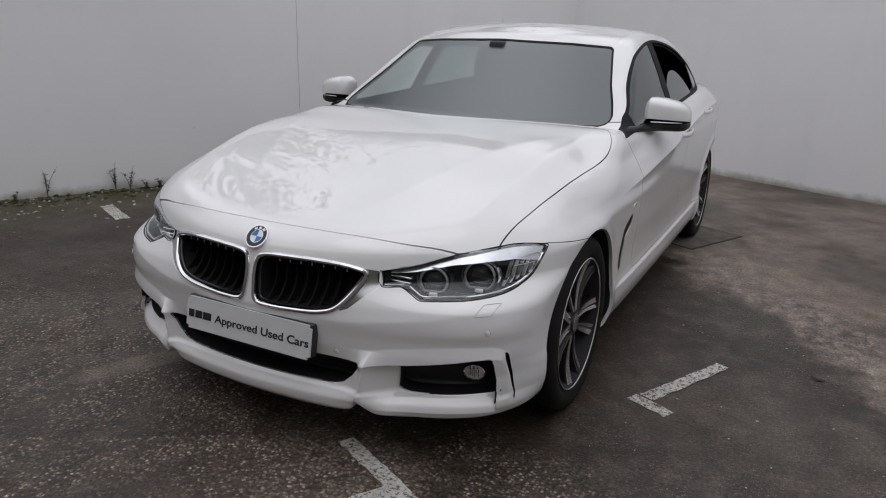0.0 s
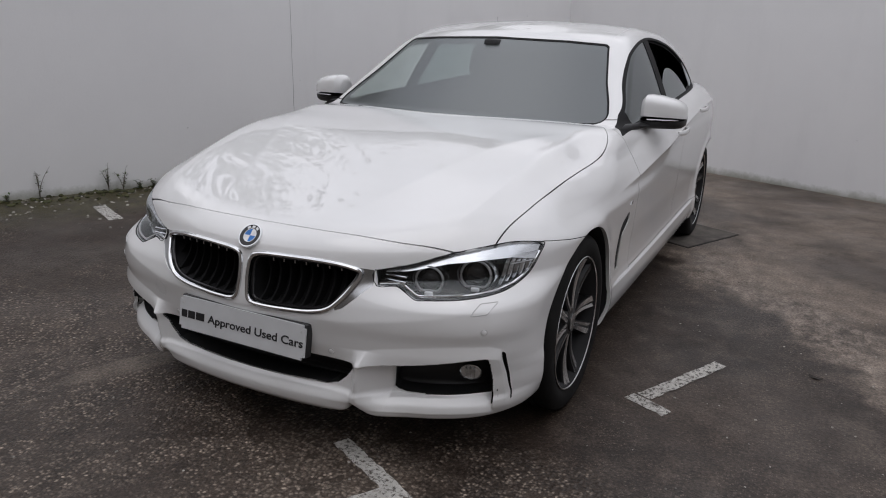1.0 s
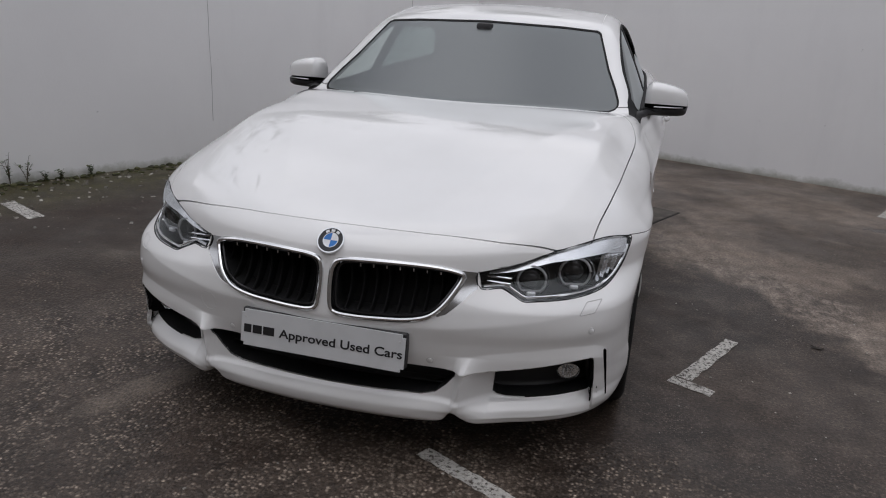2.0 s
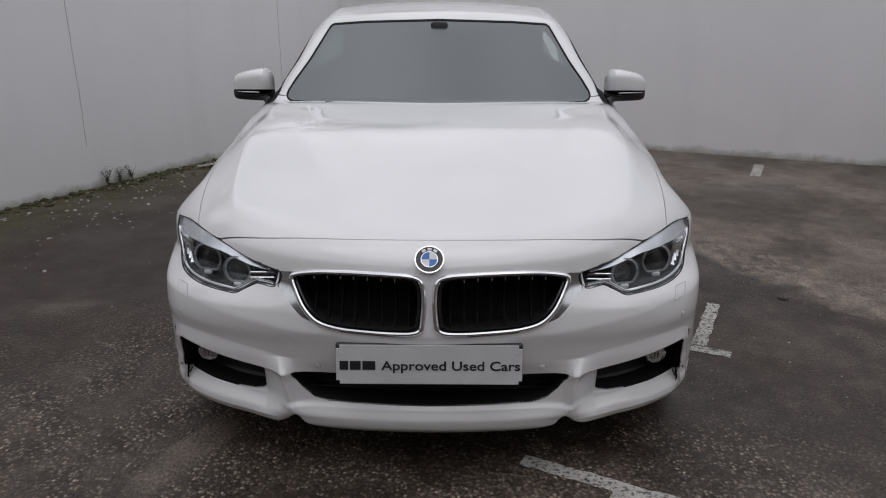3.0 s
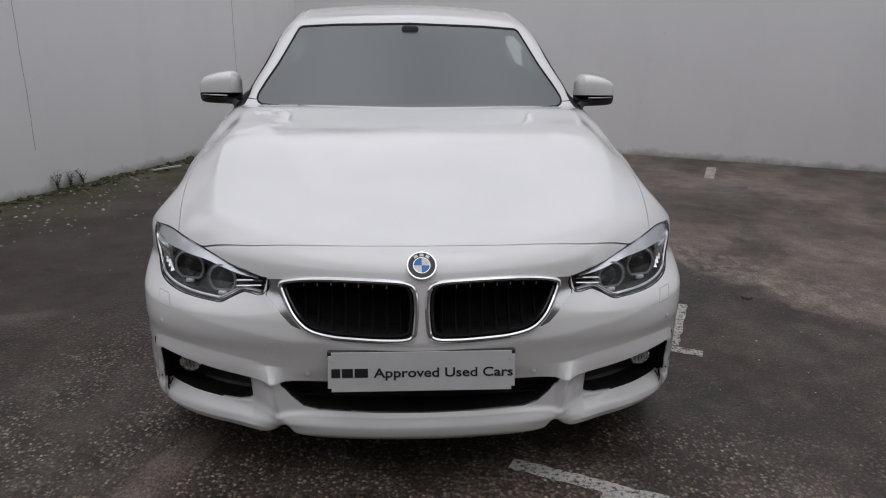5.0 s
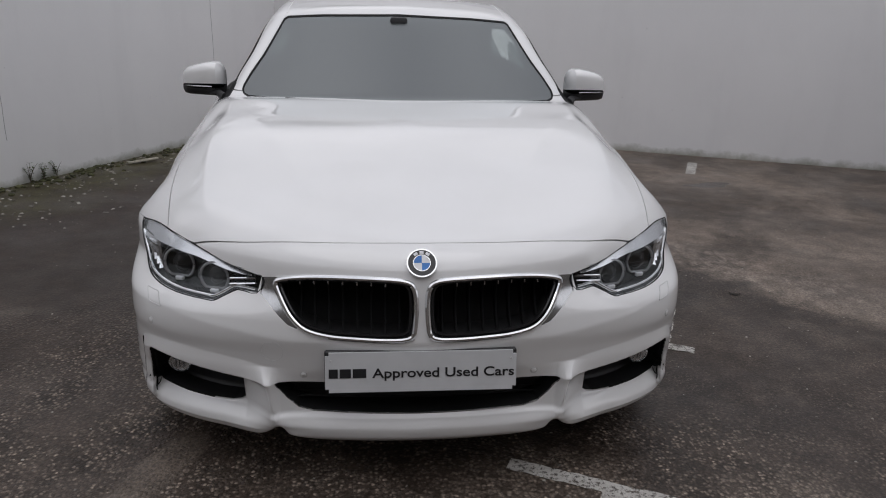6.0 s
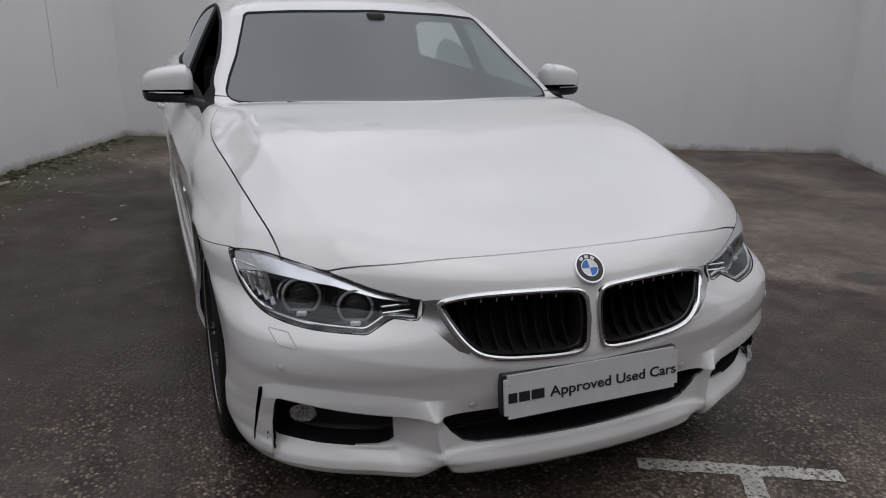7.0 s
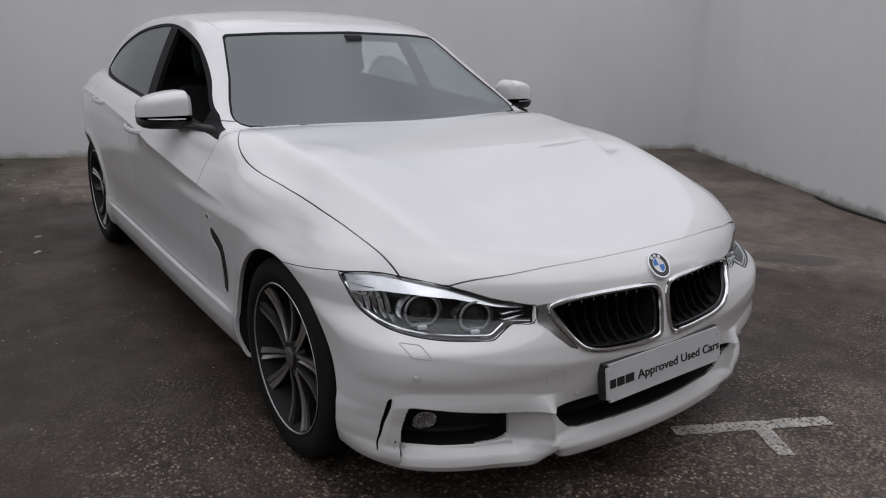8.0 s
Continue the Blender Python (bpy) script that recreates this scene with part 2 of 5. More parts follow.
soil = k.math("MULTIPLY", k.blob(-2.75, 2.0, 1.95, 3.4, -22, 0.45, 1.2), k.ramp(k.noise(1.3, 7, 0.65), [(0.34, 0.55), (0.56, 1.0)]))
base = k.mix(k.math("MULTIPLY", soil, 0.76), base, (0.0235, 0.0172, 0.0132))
# moss along the long wall
mp = k.t.nodes.new("ShaderNodeMapping")
mp.vector_type = "TEXTURE"
mp.inputs["Location"].default_value = (-1.26, 7.03, 0)
mp.inputs["Rotation"].default_value = (0, 0, math.atan2(-0.9001, -0.4357))
k.link(k.coords(), mp.inputs["Vector"])
sep = k.t.nodes.new("ShaderNodeSeparateXYZ")
k.link(mp.outputs[0], sep.inputs[0])
off = k.math("ADD", sep.outputs["Y"], k.math("MULTIPLY", k.math("SUBTRACT", k.noise(1.8, 7, 0.65), 0.5), 1.3))
moss = k.math("MULTIPLY", k.ramp(off, [(0.38, 1.0), (1.0, 0.0)]), k.ramp(k.noise(7.0, 6, 0.7), [(0.35, 0.2), (0.6, 1.0)]))
mosscol = k.ramp(k.noise(24.0, 5), [(0.35, (0.034, 0.035, 0.012)), (0.65, (0.068, 0.070, 0.022))])
base = k.mix(k.math("MULTIPLY", moss, 0.9), base, mosscol)
base = k.mix(1.0, base, k.ramp(k.noise(80.0, 5, 0.75), [(0.41, 0.62), (0.59, 1.40)]), "MULTIPLY")
base = k.mix(1.0, base, k.ramp(k.noise(9.0, 6, 0.65), [(0.36, 0.76), (0.64, 1.24)]), "MULTIPLY")
base = k.mix(1.0, base, (1.10, 0.98, 0.885), "MULTIPLY")
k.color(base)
k.rough(k.math("SUBTRACT", k.ramp(k.noise(1.7, 6), [(0.35, 0.34), (0.65, 0.58)]), k.math("MULTIPLY", damp, 0.25)))
k.bump(k.math("MULTIPLY", high, k.math("ADD", bare, 0.12)), 0.55, 0.006)
k.bump(k.noise(220.0, 3), 0.35, 0.002)
ASPHALT = k.m

# white wall: painted sheet, faint streaks, grime and green towards the foot
k = Mat("white_painted_wall", (0.72, 0.72, 0.72), 0.7)
wall_col = k.ramp(k.noise(0.8, 6, 0.6), [(0.3, (0.79, 0.79, 0.80)), (0.7, (0.84, 0.84, 0.845))])
wall_col = k.mix(k.ramp(k.noise(3.0, 6, 0.6, 0, (1, 1, 0.16)), [(0.52, 0.0), (0.80, 0.35)]), wall_col, (0.70, 0.70, 0.71))
spx = k.t.nodes.new("ShaderNodeSeparateXYZ")
k.link(k.coords(), spx.inputs[0])
foot = k.math("ADD", spx.outputs["Z"], k.math("MULTIPLY", k.math("SUBTRACT", k.noise(5.0, 7, 0.7), 0.5), 0.16))
wall_col = k.mix(k.ramp(foot, [(-0.01, 0.75), (0.07, 0.0)]), wall_col, (0.22, 0.225, 0.17))
wall_col = k.mix(k.ramp(k.noise(11.0, 4, 0.7), [(0.72, 0.0), (0.76, 0.5)]), wall_col, (0.40, 0.40, 0.40))
k.color(wall_col)
k.bump(k.noise(1.1, 3), 0.25, 0.05)
k.bump(k.noise(60.0, 5), 0.18, 0.004)
WALLPAINT = k.m
BLOCKER = simple("grey_brown_blocker", (0.22, 0.20, 0.18), 0.9, vary=0.25, scale=1.5, bump=0.3)
CRACK = simple("dark_joint", (0.44, 0.44, 0.44), 0.9)

# worn road paint: chips show the asphalt below
k = Mat("worn_line_paint", (0.5, 0.5, 0.48), 0.7)
k.color(k.ramp(k.noise(14.0, 6), [(0.3, (0.36, 0.342, 0.315)), (0.7, (0.56, 0.545, 0.51))]))
k.bump(k.noise(90.0, 4), 0.5, 0.004)
hole = k.math("MAXIMUM", k.ramp(k.noise(75.0, 5, 0.75), [(0.50, 0.0), (0.59, 0.85)]), k.ramp(k.noise(8.0, 5, 0.6), [(0.58, 0.0), (0.70, 0.7)]))
tr = k.t.nodes.new("ShaderNodeBsdfTransparent")
mxs = k.t.nodes.new("ShaderNodeMixShader")
k.link(hole, mxs.inputs[0])
k.link(k.b.outputs[0], mxs.inputs[1])
k.link(tr.outputs[0], mxs.inputs[2])
k.link(mxs.outputs[0], k.out.inputs["Surface"])
LINEPAINT = k.m

k = Mat("leaf_green", (0.06, 0.10, 0.03), 0.55)
isl = k.t.nodes.new("ShaderNodeNewGeometry")
k.color(k.ramp(isl.outputs["Random Per Island"], [(0.0, (0.035, 0.06, 0.018)), (0.6, (0.07, 0.11, 0.035)), (1.0, (0.11, 0.12, 0.045))]))
LEAF = k.m
k = Mat("loose_grit", (0.25, 0.24, 0.22), 0.85)
isl = k.t.nodes.new("ShaderNodeNewGeometry")
k.color(k.ramp(isl.outputs["Random Per Island"], [(0.0, (0.07, 0.06, 0.05)), (0.5, (0.20, 0.19, 0.17)), (1.0, (0.42, 0.40, 0.36))]))
GRIT = k.m


# ---- mesh helpers ----
WORLD_OF = {}


def obj(name, mesh, parent=None, m=None, label="", mats=()):
    """Links a mesh (or nothing) as one object; m is its pose in the world."""
    ob = new(name, mesh)
    m = m or Matrix.Identity(4)
    ob.matrix_basis = m
    WORLD_OF[ob] = m
    if parent is not None:
        ob.parent = parent
        ob.matrix_parent_inverse = WORLD_OF[parent].inverted()
    if mesh is not None and mats and not mesh.materials:
        for x in mats:
            mesh.materials.append(x)
    if label:
        ob["label"] = label
    return ob


def bm_mesh(name, bm, smooth=True, angle=35):
    bmesh.ops.recalc_face_normals(bm, faces=bm.faces)
    me = bpy.data.meshes.new(name)
    for f in bm.faces:
        f.smooth = smooth
    if smooth:
        for e in bm.edges:
            e.smooth = len(e.link_faces) == 2 and e.calc_face_angle(0) < radians(angle)
    bm.to_mesh(me)
    bm.free()
    return me


def part(name, bm, material, parent, label="", smooth=True, m=None):
    return obj(name, bm_mesh(name, bm, smooth), parent, m, label, (material,))


def box(bm, lo, hi, bevel=0.0, segments=2, m=None):
    got = bmesh.ops.create_cube(bm, size=1.0)["verts"]
    lo, hi = Vector(lo), Vector(hi)
    for v in got:
        v.co = Vector([lo[i] + (v.co[i] + 0.5) * (hi[i] - lo[i]) for i in range(3)])
    if m is not None:
        bmesh.ops.transform(bm, matrix=m, verts=got)
    if bevel:
        es = list({e for v in got for e in v.link_edges})
        bmesh.ops.bevel(bm, geom=es, offset=bevel, segments=segments, profile=0.5, affect="EDGES")
    return bm


def rings(bm, loops, closed=True, cap=True):
    """Skins a row of vertex loops of equal length."""
    rows = [[bm.verts.new(p) for p in lp] for lp in loops]
    n = len(rows[0])
    for a, b in zip(rows, rows[1:]):
        for i in range(n if closed else n - 1):
            j = (i + 1) % n
            bm.faces.new((a[i], a[j], b[j], b[i]))
    if cap and closed:
        bm.faces.new(rows[0])
        bm.faces.new(rows[-1])
    return rows


def lathe(bm, profile, n=64, axis_pt=(0, 0, 0)):
    """Turns (x, r) points round the x axis."""
    loops = []
    for x, r in profile:
        loops.append([(axis_pt[0] + x, axis_pt[1] + r * math.cos(2 * math.pi * i / n), axis_pt[2] + r * math.sin(2 * math.pi * i / n)) for i in range(n)])
    rings(bm, loops, True, False)
    return bm


def tube(bm, pts, r, n=8, closed=False, squash=1.0):
    """A round bar along points."""
    pts = [Vector(p) for p in pts]
    loops = []
    for i, p in enumerate(pts):
        a = pts[i - 1] if (i > 0 or closed) else p
        b = pts[(i + 1) % len(pts)] if (i < len(pts) - 1 or closed) else p
        d = (b - a).normalized()
        u = d.cross(Vector((0, 1, 0)))
        u = u.normalized() if u.length > 1e-4 else Vector((1, 0, 0))
        w = d.cross(u)
        rr = r[i] if isinstance(r, (list, tuple)) else r
        loops.append([p + u * (rr * math.cos(2 * math.pi * q / n)) + w * (rr * squash * math.sin(2 * math.pi * q / n)) for q in range(n)])
    rings(bm, loops + ([loops[0]] if closed else []), True, not closed)
    if closed:
        bmesh.ops.remove_doubles(bm, verts=bm.verts, dist=1e-6)
    return bm


def curve_through(pts, n=6, closed=True):
    """Rounds a polygon by a Catmull-Rom curve through its corners."""
    pts = [np.array(p, float) for p in pts]
    out = []
    m = len(pts)
    for i in range(m if closed else m - 1):
        p0 = pts[(i - 1) % m] if closed or i > 0 else pts[i]
        p1, p2 = pts[i], pts[(i + 1) % m]
        p3 = pts[(i + 2) % m] if closed or i + 2 < m else p2
        for t in np.linspace(0, 1, n, endpoint=False):
            out.append(0.5 * ((2 * p1) + (p2 - p0) * t + (2 * p0 - 5 * p1 + 4 * p2 - p3) * t * t + (3 * p1 - p0 - 3 * p2 + p3) * t ** 3))
    if not closed:
        out.append(pts[-1])
    return np.array(out)


def poly_distance(u, v, poly):
    """Signed distance to a closed outline, negative inside."""
    best = np.full(u.shape, 1e9)
    inside = np.zeros(u.shape, bool)
    q = np.roll(poly, -1, axis=0)
    for (ax, ay), (bx, by) in zip(poly, q):
        dx, dy = bx - ax, by - ay
        t = np.clip(((u - ax) * dx + (v - ay) * dy) / (dx * dx + dy * dy + 1e-12), 0, 1)
        best = np.minimum(best, (u - ax - t * dx) ** 2 + (v - ay - t * dy) ** 2)
        if ay != by:
            inside ^= ((ay > v) != (by > v)) & (u < (bx - ax) * (v - ay) / (by - ay) + ax)
    return np.where(inside, -1, 1) * np.sqrt(best)


class Patch:
    """A piece of the car's skin: points, normals and triangles."""

    def __init__(self, v, n, f):
        used = np.unique(f)
        index = np.zeros(len(v), int)
        index[used] = np.arange(len(used))
        self.v, self.n, self.f = v[used], n[used], index[f]

    def cut(self, d):
        """Parts of the patch where d < 0 and where d > 0, split along d = 0."""
        v, n, f = self.v, self.n, self.f
        d = np.where(np.abs(d) < 1e-7, 1e-7, d)
        neg = d[f] < 0
        cnt = neg.sum(1)
        keep_in, keep_out = [f[cnt == 3]], [f[cnt == 0]]
        nv, nn = [v], [n]
        total = len(v)
        mixed = f[(cnt == 1) | (cnt == 2)]
        if len(mixed):
            mneg = d[mixed] < 0
            one = mneg.sum(1) == 1
            lone = np.where(one, np.argmax(mneg, 1), np.argmin(mneg, 1))
            r = np.arange(len(mixed))
            a, b, c = mixed[r, lone], mixed[r, (lone + 1) % 3], mixed[r, (lone + 2) % 3]
            ed = np.sort(np.concatenate([np.stack([a, b], 1), np.stack([a, c], 1)]), axis=1)
            uniq, inv = np.unique(ed, axis=0, return_inverse=True)
            inv = np.asarray(inv).reshape(-1)
            t = (d[uniq[:, 0]] / (d[uniq[:, 0]] - d[uniq[:, 1]]))[:, None]
            pv = v[uniq[:, 0]] * (1 - t) + v[uniq[:, 1]] * t
            pn = n[uniq[:, 0]] * (1 - t) + n[uniq[:, 1]] * t
            nv.append(pv)
            nn.append(pn / np.linalg.norm(pn, axis=1, keepdims=True))
            pab, pac = total + inv[:len(mixed)], total + inv[len(mixed):]
            tip = np.stack([a, pab, pac], 1)
            q1, q2 = np.stack([pab, b, c], 1), np.stack([pab, c, pac], 1)
            keep_in += [tip[one], q1[~one], q2[~one]]
            keep_out += [tip[~one], q1[one], q2[one]]
        nv, nn = np.concatenate(nv), np.concatenate(nn)
        return Patch(nv, nn, np.concatenate(keep_in)), Patch(nv, nn, np.concatenate(keep_out))

    def moved(self, off):
        return Patch(self.v + off, self.n, self.f)

    def sunk(self, d):
        return Patch(self.v - self.n * d, self.n, self.f)

    def border(self):
        e = np.concatenate([self.f[:, [0, 1]], self.f[:, [1, 2]], self.f[:, [2, 0]]])
        key = np.sort(e, axis=1)
        _, inv, cnt = np.unique(key, axis=0, return_inverse=True, return_counts=True)
        e = e[cnt[np.asarray(inv).reshape(-1)] == 1]
        free = (self.v[e, 0] < 1e-5).all(1) | (np.abs(self.v[e, 1] - JOIN) < 1e-5).all(1)
        return e[~free]


def quick_mesh(name, v, f, n):
    """Triangle mesh with a normal of its own for each corner."""
    me = bpy.data.meshes.new(name)
    me.vertices.add(len(v))
    me.vertices.foreach_set("co", np.ascontiguousarray(v, np.float32).ravel())
    me.loops.add(3 * len(f))
    me.loops.foreach_set("vertex_index", np.ascontiguousarray(f, np.int32).ravel())
    me.polygons.add(len(f))
    me.polygons.foreach_set("loop_start", np.arange(0, 3 * len(f), 3, dtype=np.int32))
    me.polygons.foreach_set("use_smooth", np.ones(len(f), bool))
    me.update(calc_edges=True)
    turn = me.attributes.new("custom_normal", "FLOAT_VECTOR", "CORNER")
    turn.data.foreach_set("vector", np.ascontiguousarray(n, np.float32).ravel())
    me.update()
    return me


def skin_mesh(name, patch, sides=(1,), rim=0.0, push=None, back=False):
    """Mesh of a patch and its mirror image, with an edge turned inwards: rim metres along the normal, or by push (x, y, z);
    back also closes the rear of the pocket."""
    vs, ns, fs = [], [], []
    base = 0
    for s in sides:
        flip = np.array([s, 1, 1])
        v, n, f = patch.v * flip, patch.n * flip, patch.f
        n = np.where((np.abs(v[:, :1]) < 1e-5) & np.array([[True, False, False]]), 0, n)
        e = patch.border()
        if s < 0:
            f, e = f[:, ::-1], e[:, ::-1]
        if not back:
            vs.append(v)
            fs.append(f + base)
            ns.append(np.repeat(n[f].reshape(-1, 3), 1, axis=0))
            base += len(v)
        if rim or push is not None:
            off = (-patch.n * rim * flip) if push is None else np.tile(np.array(push) * flip, (len(v), 1))
            used = np.unique(e)
            idx = np.zeros(len(v), int)
            idx[used] = np.arange(len(used))
            a, b = idx[e[:, 0]], idx[e[:, 1]]
            k2 = len(used)
            vs += [v[used], v[used] + off[used]]
            q = np.concatenate([np.stack([b, a, a + k2], 1), np.stack([b, a + k2, b + k2], 1)]) + base
            fs.append(q)
            base += 2 * k2
            allv = np.concatenate(vs)
            fn = np.cross(allv[q[:, 1]] - allv[q[:, 0]], allv[q[:, 2]] - allv[q[:, 0]])
            fn = fn / (np.linalg.norm(fn, axis=1, keepdims=True) + 1e-12)
            ns.append(np.repeat(fn, 3, axis=0))
            if back:
                vs.append(v + off)
                fs.append(f + base)
                ns.append(n[f].reshape(-1, 3))
                base += len(v)
    return quick_mesh(name, np.concatenate(vs), np.concatenate(fs), np.concatenate(ns))


# ---- the car's shape: x across, y from nose to tail, z up ----


def spline(xs, ys):
    """Smooth curve through points, with flat ends kept monotone."""
    xs, ys = np.array(xs, float), np.array(ys, float)
    h = np.diff(xs); d = np.diff(ys) / h
    m = np.zeros(len(xs)); m[0], m[-1] = d[0], d[-1]
    for i in range(1, len(xs) - 1):
        if d[i - 1] * d[i] > 0:
            w1, w2 = 2 * h[i] + h[i - 1], h[i] + 2 * h[i - 1]
            m[i] = (w1 + w2) / (w1 / d[i - 1] + w2 / d[i])
    def f(x):
        x = np.clip(x, xs[0], xs[-1]); i = np.clip(np.searchsorted(xs, x) - 1, 0, len(xs) - 2)
        t = (x - xs[i]) / h[i]
        return (ys[i] * (1 + 2 * t) * (1 - t) ** 2 + h[i] * m[i] * t * (1 - t) ** 2
                + ys[i + 1] * t * t * (3 - 2 * t) + h[i] * m[i + 1] * t * t * (t - 1))
    return f
def step(a, b, x):
    t = np.clip((x - a) / (b - a), 0, 1)
    return t * t * (3 - 2 * t)
def smax(a, b, r):
    k = np.clip(0.5 + 0.5 * (a - b) / r, 0, 1)
    return a * k + b * (1 - k) + r * k * (1 - k)
def smin(a, b, r):
    return -smax(-a, -b, r)

nose = spline([0.14, 0.165, 0.19, 0.215, 0.24, 0.262, 0.32, 0.36, 0.40, 0.47, 0.55, 0.62, 0.69, 0.74, 0.9], [0.074, 0.024, 0.002, -0.002, 0.012, 0.027, 0.030, 0.020, 0.012, 0.010, 0.020, 0.034, 0.055, 0.09, 0.26])
bow = spline([0.1, 0.24, 0.30, 0.43, 0.47, 0.53, 0.62, 1.0], [0.236, 0.236, 0.222, 0.217, 0.205, 0.22, 0.40, 0.40])
side_z = spline([0.14, 0.18, 0.22, 0.29, 0.33, 0.37, 0.45, 0.55, 0.65, 0.75, 0.82, 0.88, 0.93, 1.0, 1.1], [0.83, 0.868, 0.888, 0.904, 0.903, 0.896, 0.893, 0.898, 0.904, 0.910, 0.912, 0.903, 0.882, 0.84, 0.78])
side_y = spline([0.0, 0.15, 0.30, 0.45, 0.62, 0.8, 1.0, 1.5, 2.2, 3.0, 3.6, 3.85, 4.1, 4.3, 4.5, 4.7], [-0.09, -0.065, -0.040, -0.022, -0.011, -0.008, -0.008, 0.0, 0.004, 0.004, 0.0, -0.045, -0.115, -0.17, -0.24, -0.36])
swage = spline([0.9, 1.17, 1.4, 1.7, 2.05, 2.3, 3.1, 3.8, 4.6], [0.705, 0.731, 0.755, 0.791, 0.838, 0.872, 0.925, 0.945, 0.95])
belt = spline([1.3, 1.55, 2.2, 2.9, 3.4, 4.0, 4.7], [0.93, 0.94, 0.965, 0.99, 1.02, 1.03, 0.98])
roof_y = spline([1.7, 1.95, 2.1, 2.3, 2.6, 3.0, 3.4, 3.8, 4.2, 4.7], [1.20, 1.320, 1.356, 1.388, 1.406, 1.393, 1.337, 1.243, 1.125, 0.98])
glass_y = spline([1.2, 1.5, 1.8, 2.4, 3.0, 3.4, 4.0, 4.6], [0.770, 0.795, 0.805, 0.829, 0.834, 0.818, 0.72, 0.54])

# the bumper's bracket: a fold where it begins, its sharp lower edge, and the ridge below the lamps
edge_x = spline([0.0, 0.418, 0.55, 0.65, 0.74, 0.77, 0.79, 0.81, 1.0], [0.351, 0.351, 0.363, 0.376, 0.387, 0.389, 0.386, 0.376, 0.30])
fold_x = spline([0.0, 0.405, 0.5, 0.6, 0.7, 0.77, 0.795, 0.815, 1.0], [0.388, 0.393, 0.411, 0.423, 0.429, 0.427, 0.417, 0.402, 0.35])
ridge_x = spline([0.0, 0.35, 0.5, 0.65, 0.75, 0.83, 1.0], [0.480, 0.482, 0.501, 0.522, 0.540, 0.557, 0.58])
under_x = spline([0.0, 0.25, 0.33, 0.365, 0.394, 0.425, 0.47, 0.6, 0.7, 0.8, 0.95], [0.150, 0.154, 0.166, 0.180, 0.213, 0.188, 0.168, 0.168, 0.172, 0.181, 0.186])
def front_face(x, z):
    y = nose(z) + bow(z) * x ** 2 + 0.33 * np.minimum(x, 0.95) ** 6
    ze, zf = edge_x(x), fold_x(x)
    slot_x = 0.806 + 0.10 * (0.397 - z)
    band = 0.015 * np.clip((zf - z) / (zf - ze), 0, 1) * np.clip((x - 0.392) / 0.022, 0, 1) * np.clip((slot_x + 0.004 - x) / 0.010, 0, 1)
    band = band * np.clip((z - 0.195) / 0.05, 0, 1) - 0.018 * step(0.44, 0.58, x) * (1 - step(0.185, 0.245, z))
    pit = 0.050 * np.clip((ze - z) / 0.006, 0, 1) * np.clip((z - 0.200) / 0.048, 0, 1)
    pit = pit * np.clip((x - 0.418) / 0.075, 0, 1) * np.clip((0.776 + 0.07 * (0.389 - z) - x) / 0.008, 0, 1)
    dz = z - ridge_x(x)
    ridge = 0.0075 * np.exp(0.1 - np.sqrt((dz / np.where(dz > 0, 0.055, 0.045)) ** 2 + 0.01)) * (1 - 0.5 * step(0.60, 0.80, x) - 0.5 * step(0.83, 0.90, x))
    bulge = 0.020 * np.exp(-((x - 0.72) / 0.09) ** 2 - ((z - 0.665) / 0.035) ** 2)
    xf = 0.394 + 0.25 * (z - 0.215)
    fin = 0.030 * np.exp(0.08 - np.sqrt(((x - xf) / np.where(x > xf, 0.026, 0.045)) ** 2 + 0.0064)) * step(0.20, 0.25, z) * (1 - np.clip((z - 0.35) / 0.045, 0, 1))
    return y + pit - fin - band - ridge - bulge
HP = dict(c2=0.0195, c6=0.0494, s74=0.8626, s78=0.836, s83=0.8186, s88=0.8101, h15=0.737, h35=0.786, h6=0.858, h9=0.925, h12=0.955)
def hood_top(x, y):
    hood_mid = spline([-0.2, 0.05, 0.15, 0.35, 0.6, 0.9, 1.2, 1.36, 1.6, 2.0], [0.59, 0.706, HP["h15"], HP["h35"], HP["h6"], HP["h9"], HP["h12"], 0.968, 0.985, 0.99])
    u = x / 0.8
    z = hood_mid(y) - (HP["c2"] * u ** 2 + HP["c6"] * u ** 6) * (1 - 0.75 * step(1.05, 1.5, y))
    # a shoulder along each side and a faint fold that runs in towards the badge
    amp = spline([0.12, 0.35, 0.8, 1.25, 1.5], [0.0, 0.020, 0.030, 0.018, 0.0])(y)
    xr = spline([0.2, 0.45, 0.75, 1.0, 1.3], [0.58, 0.635, 0.678, 0.690, 0.700])(y)
    z = z + amp * np.exp(0.16 - np.sqrt(((x - xr) / np.where(x < xr, 0.21, 0.085)) ** 2 + 0.0256))
    xv = 0.345 + 0.425 * (y - 0.47)
    z = z + 0.0045 * step(0.22, 0.45, y) * (1 - step(1.0, 1.2, y)) * np.exp(0.2 - np.sqrt(((x - xv) / 0.075) ** 2 + 0.04))
    z = z - spline([0.4, 0.5, 0.7, 0.8, 0.9, 1.0, 1.1, 1.25, 1.45], [0.003, 0.005, 0.011, 0.018, 0.024, 0.024, 0.022, 0.012, 0.0])(y) * step(0.68, 0.785, x)
    return z
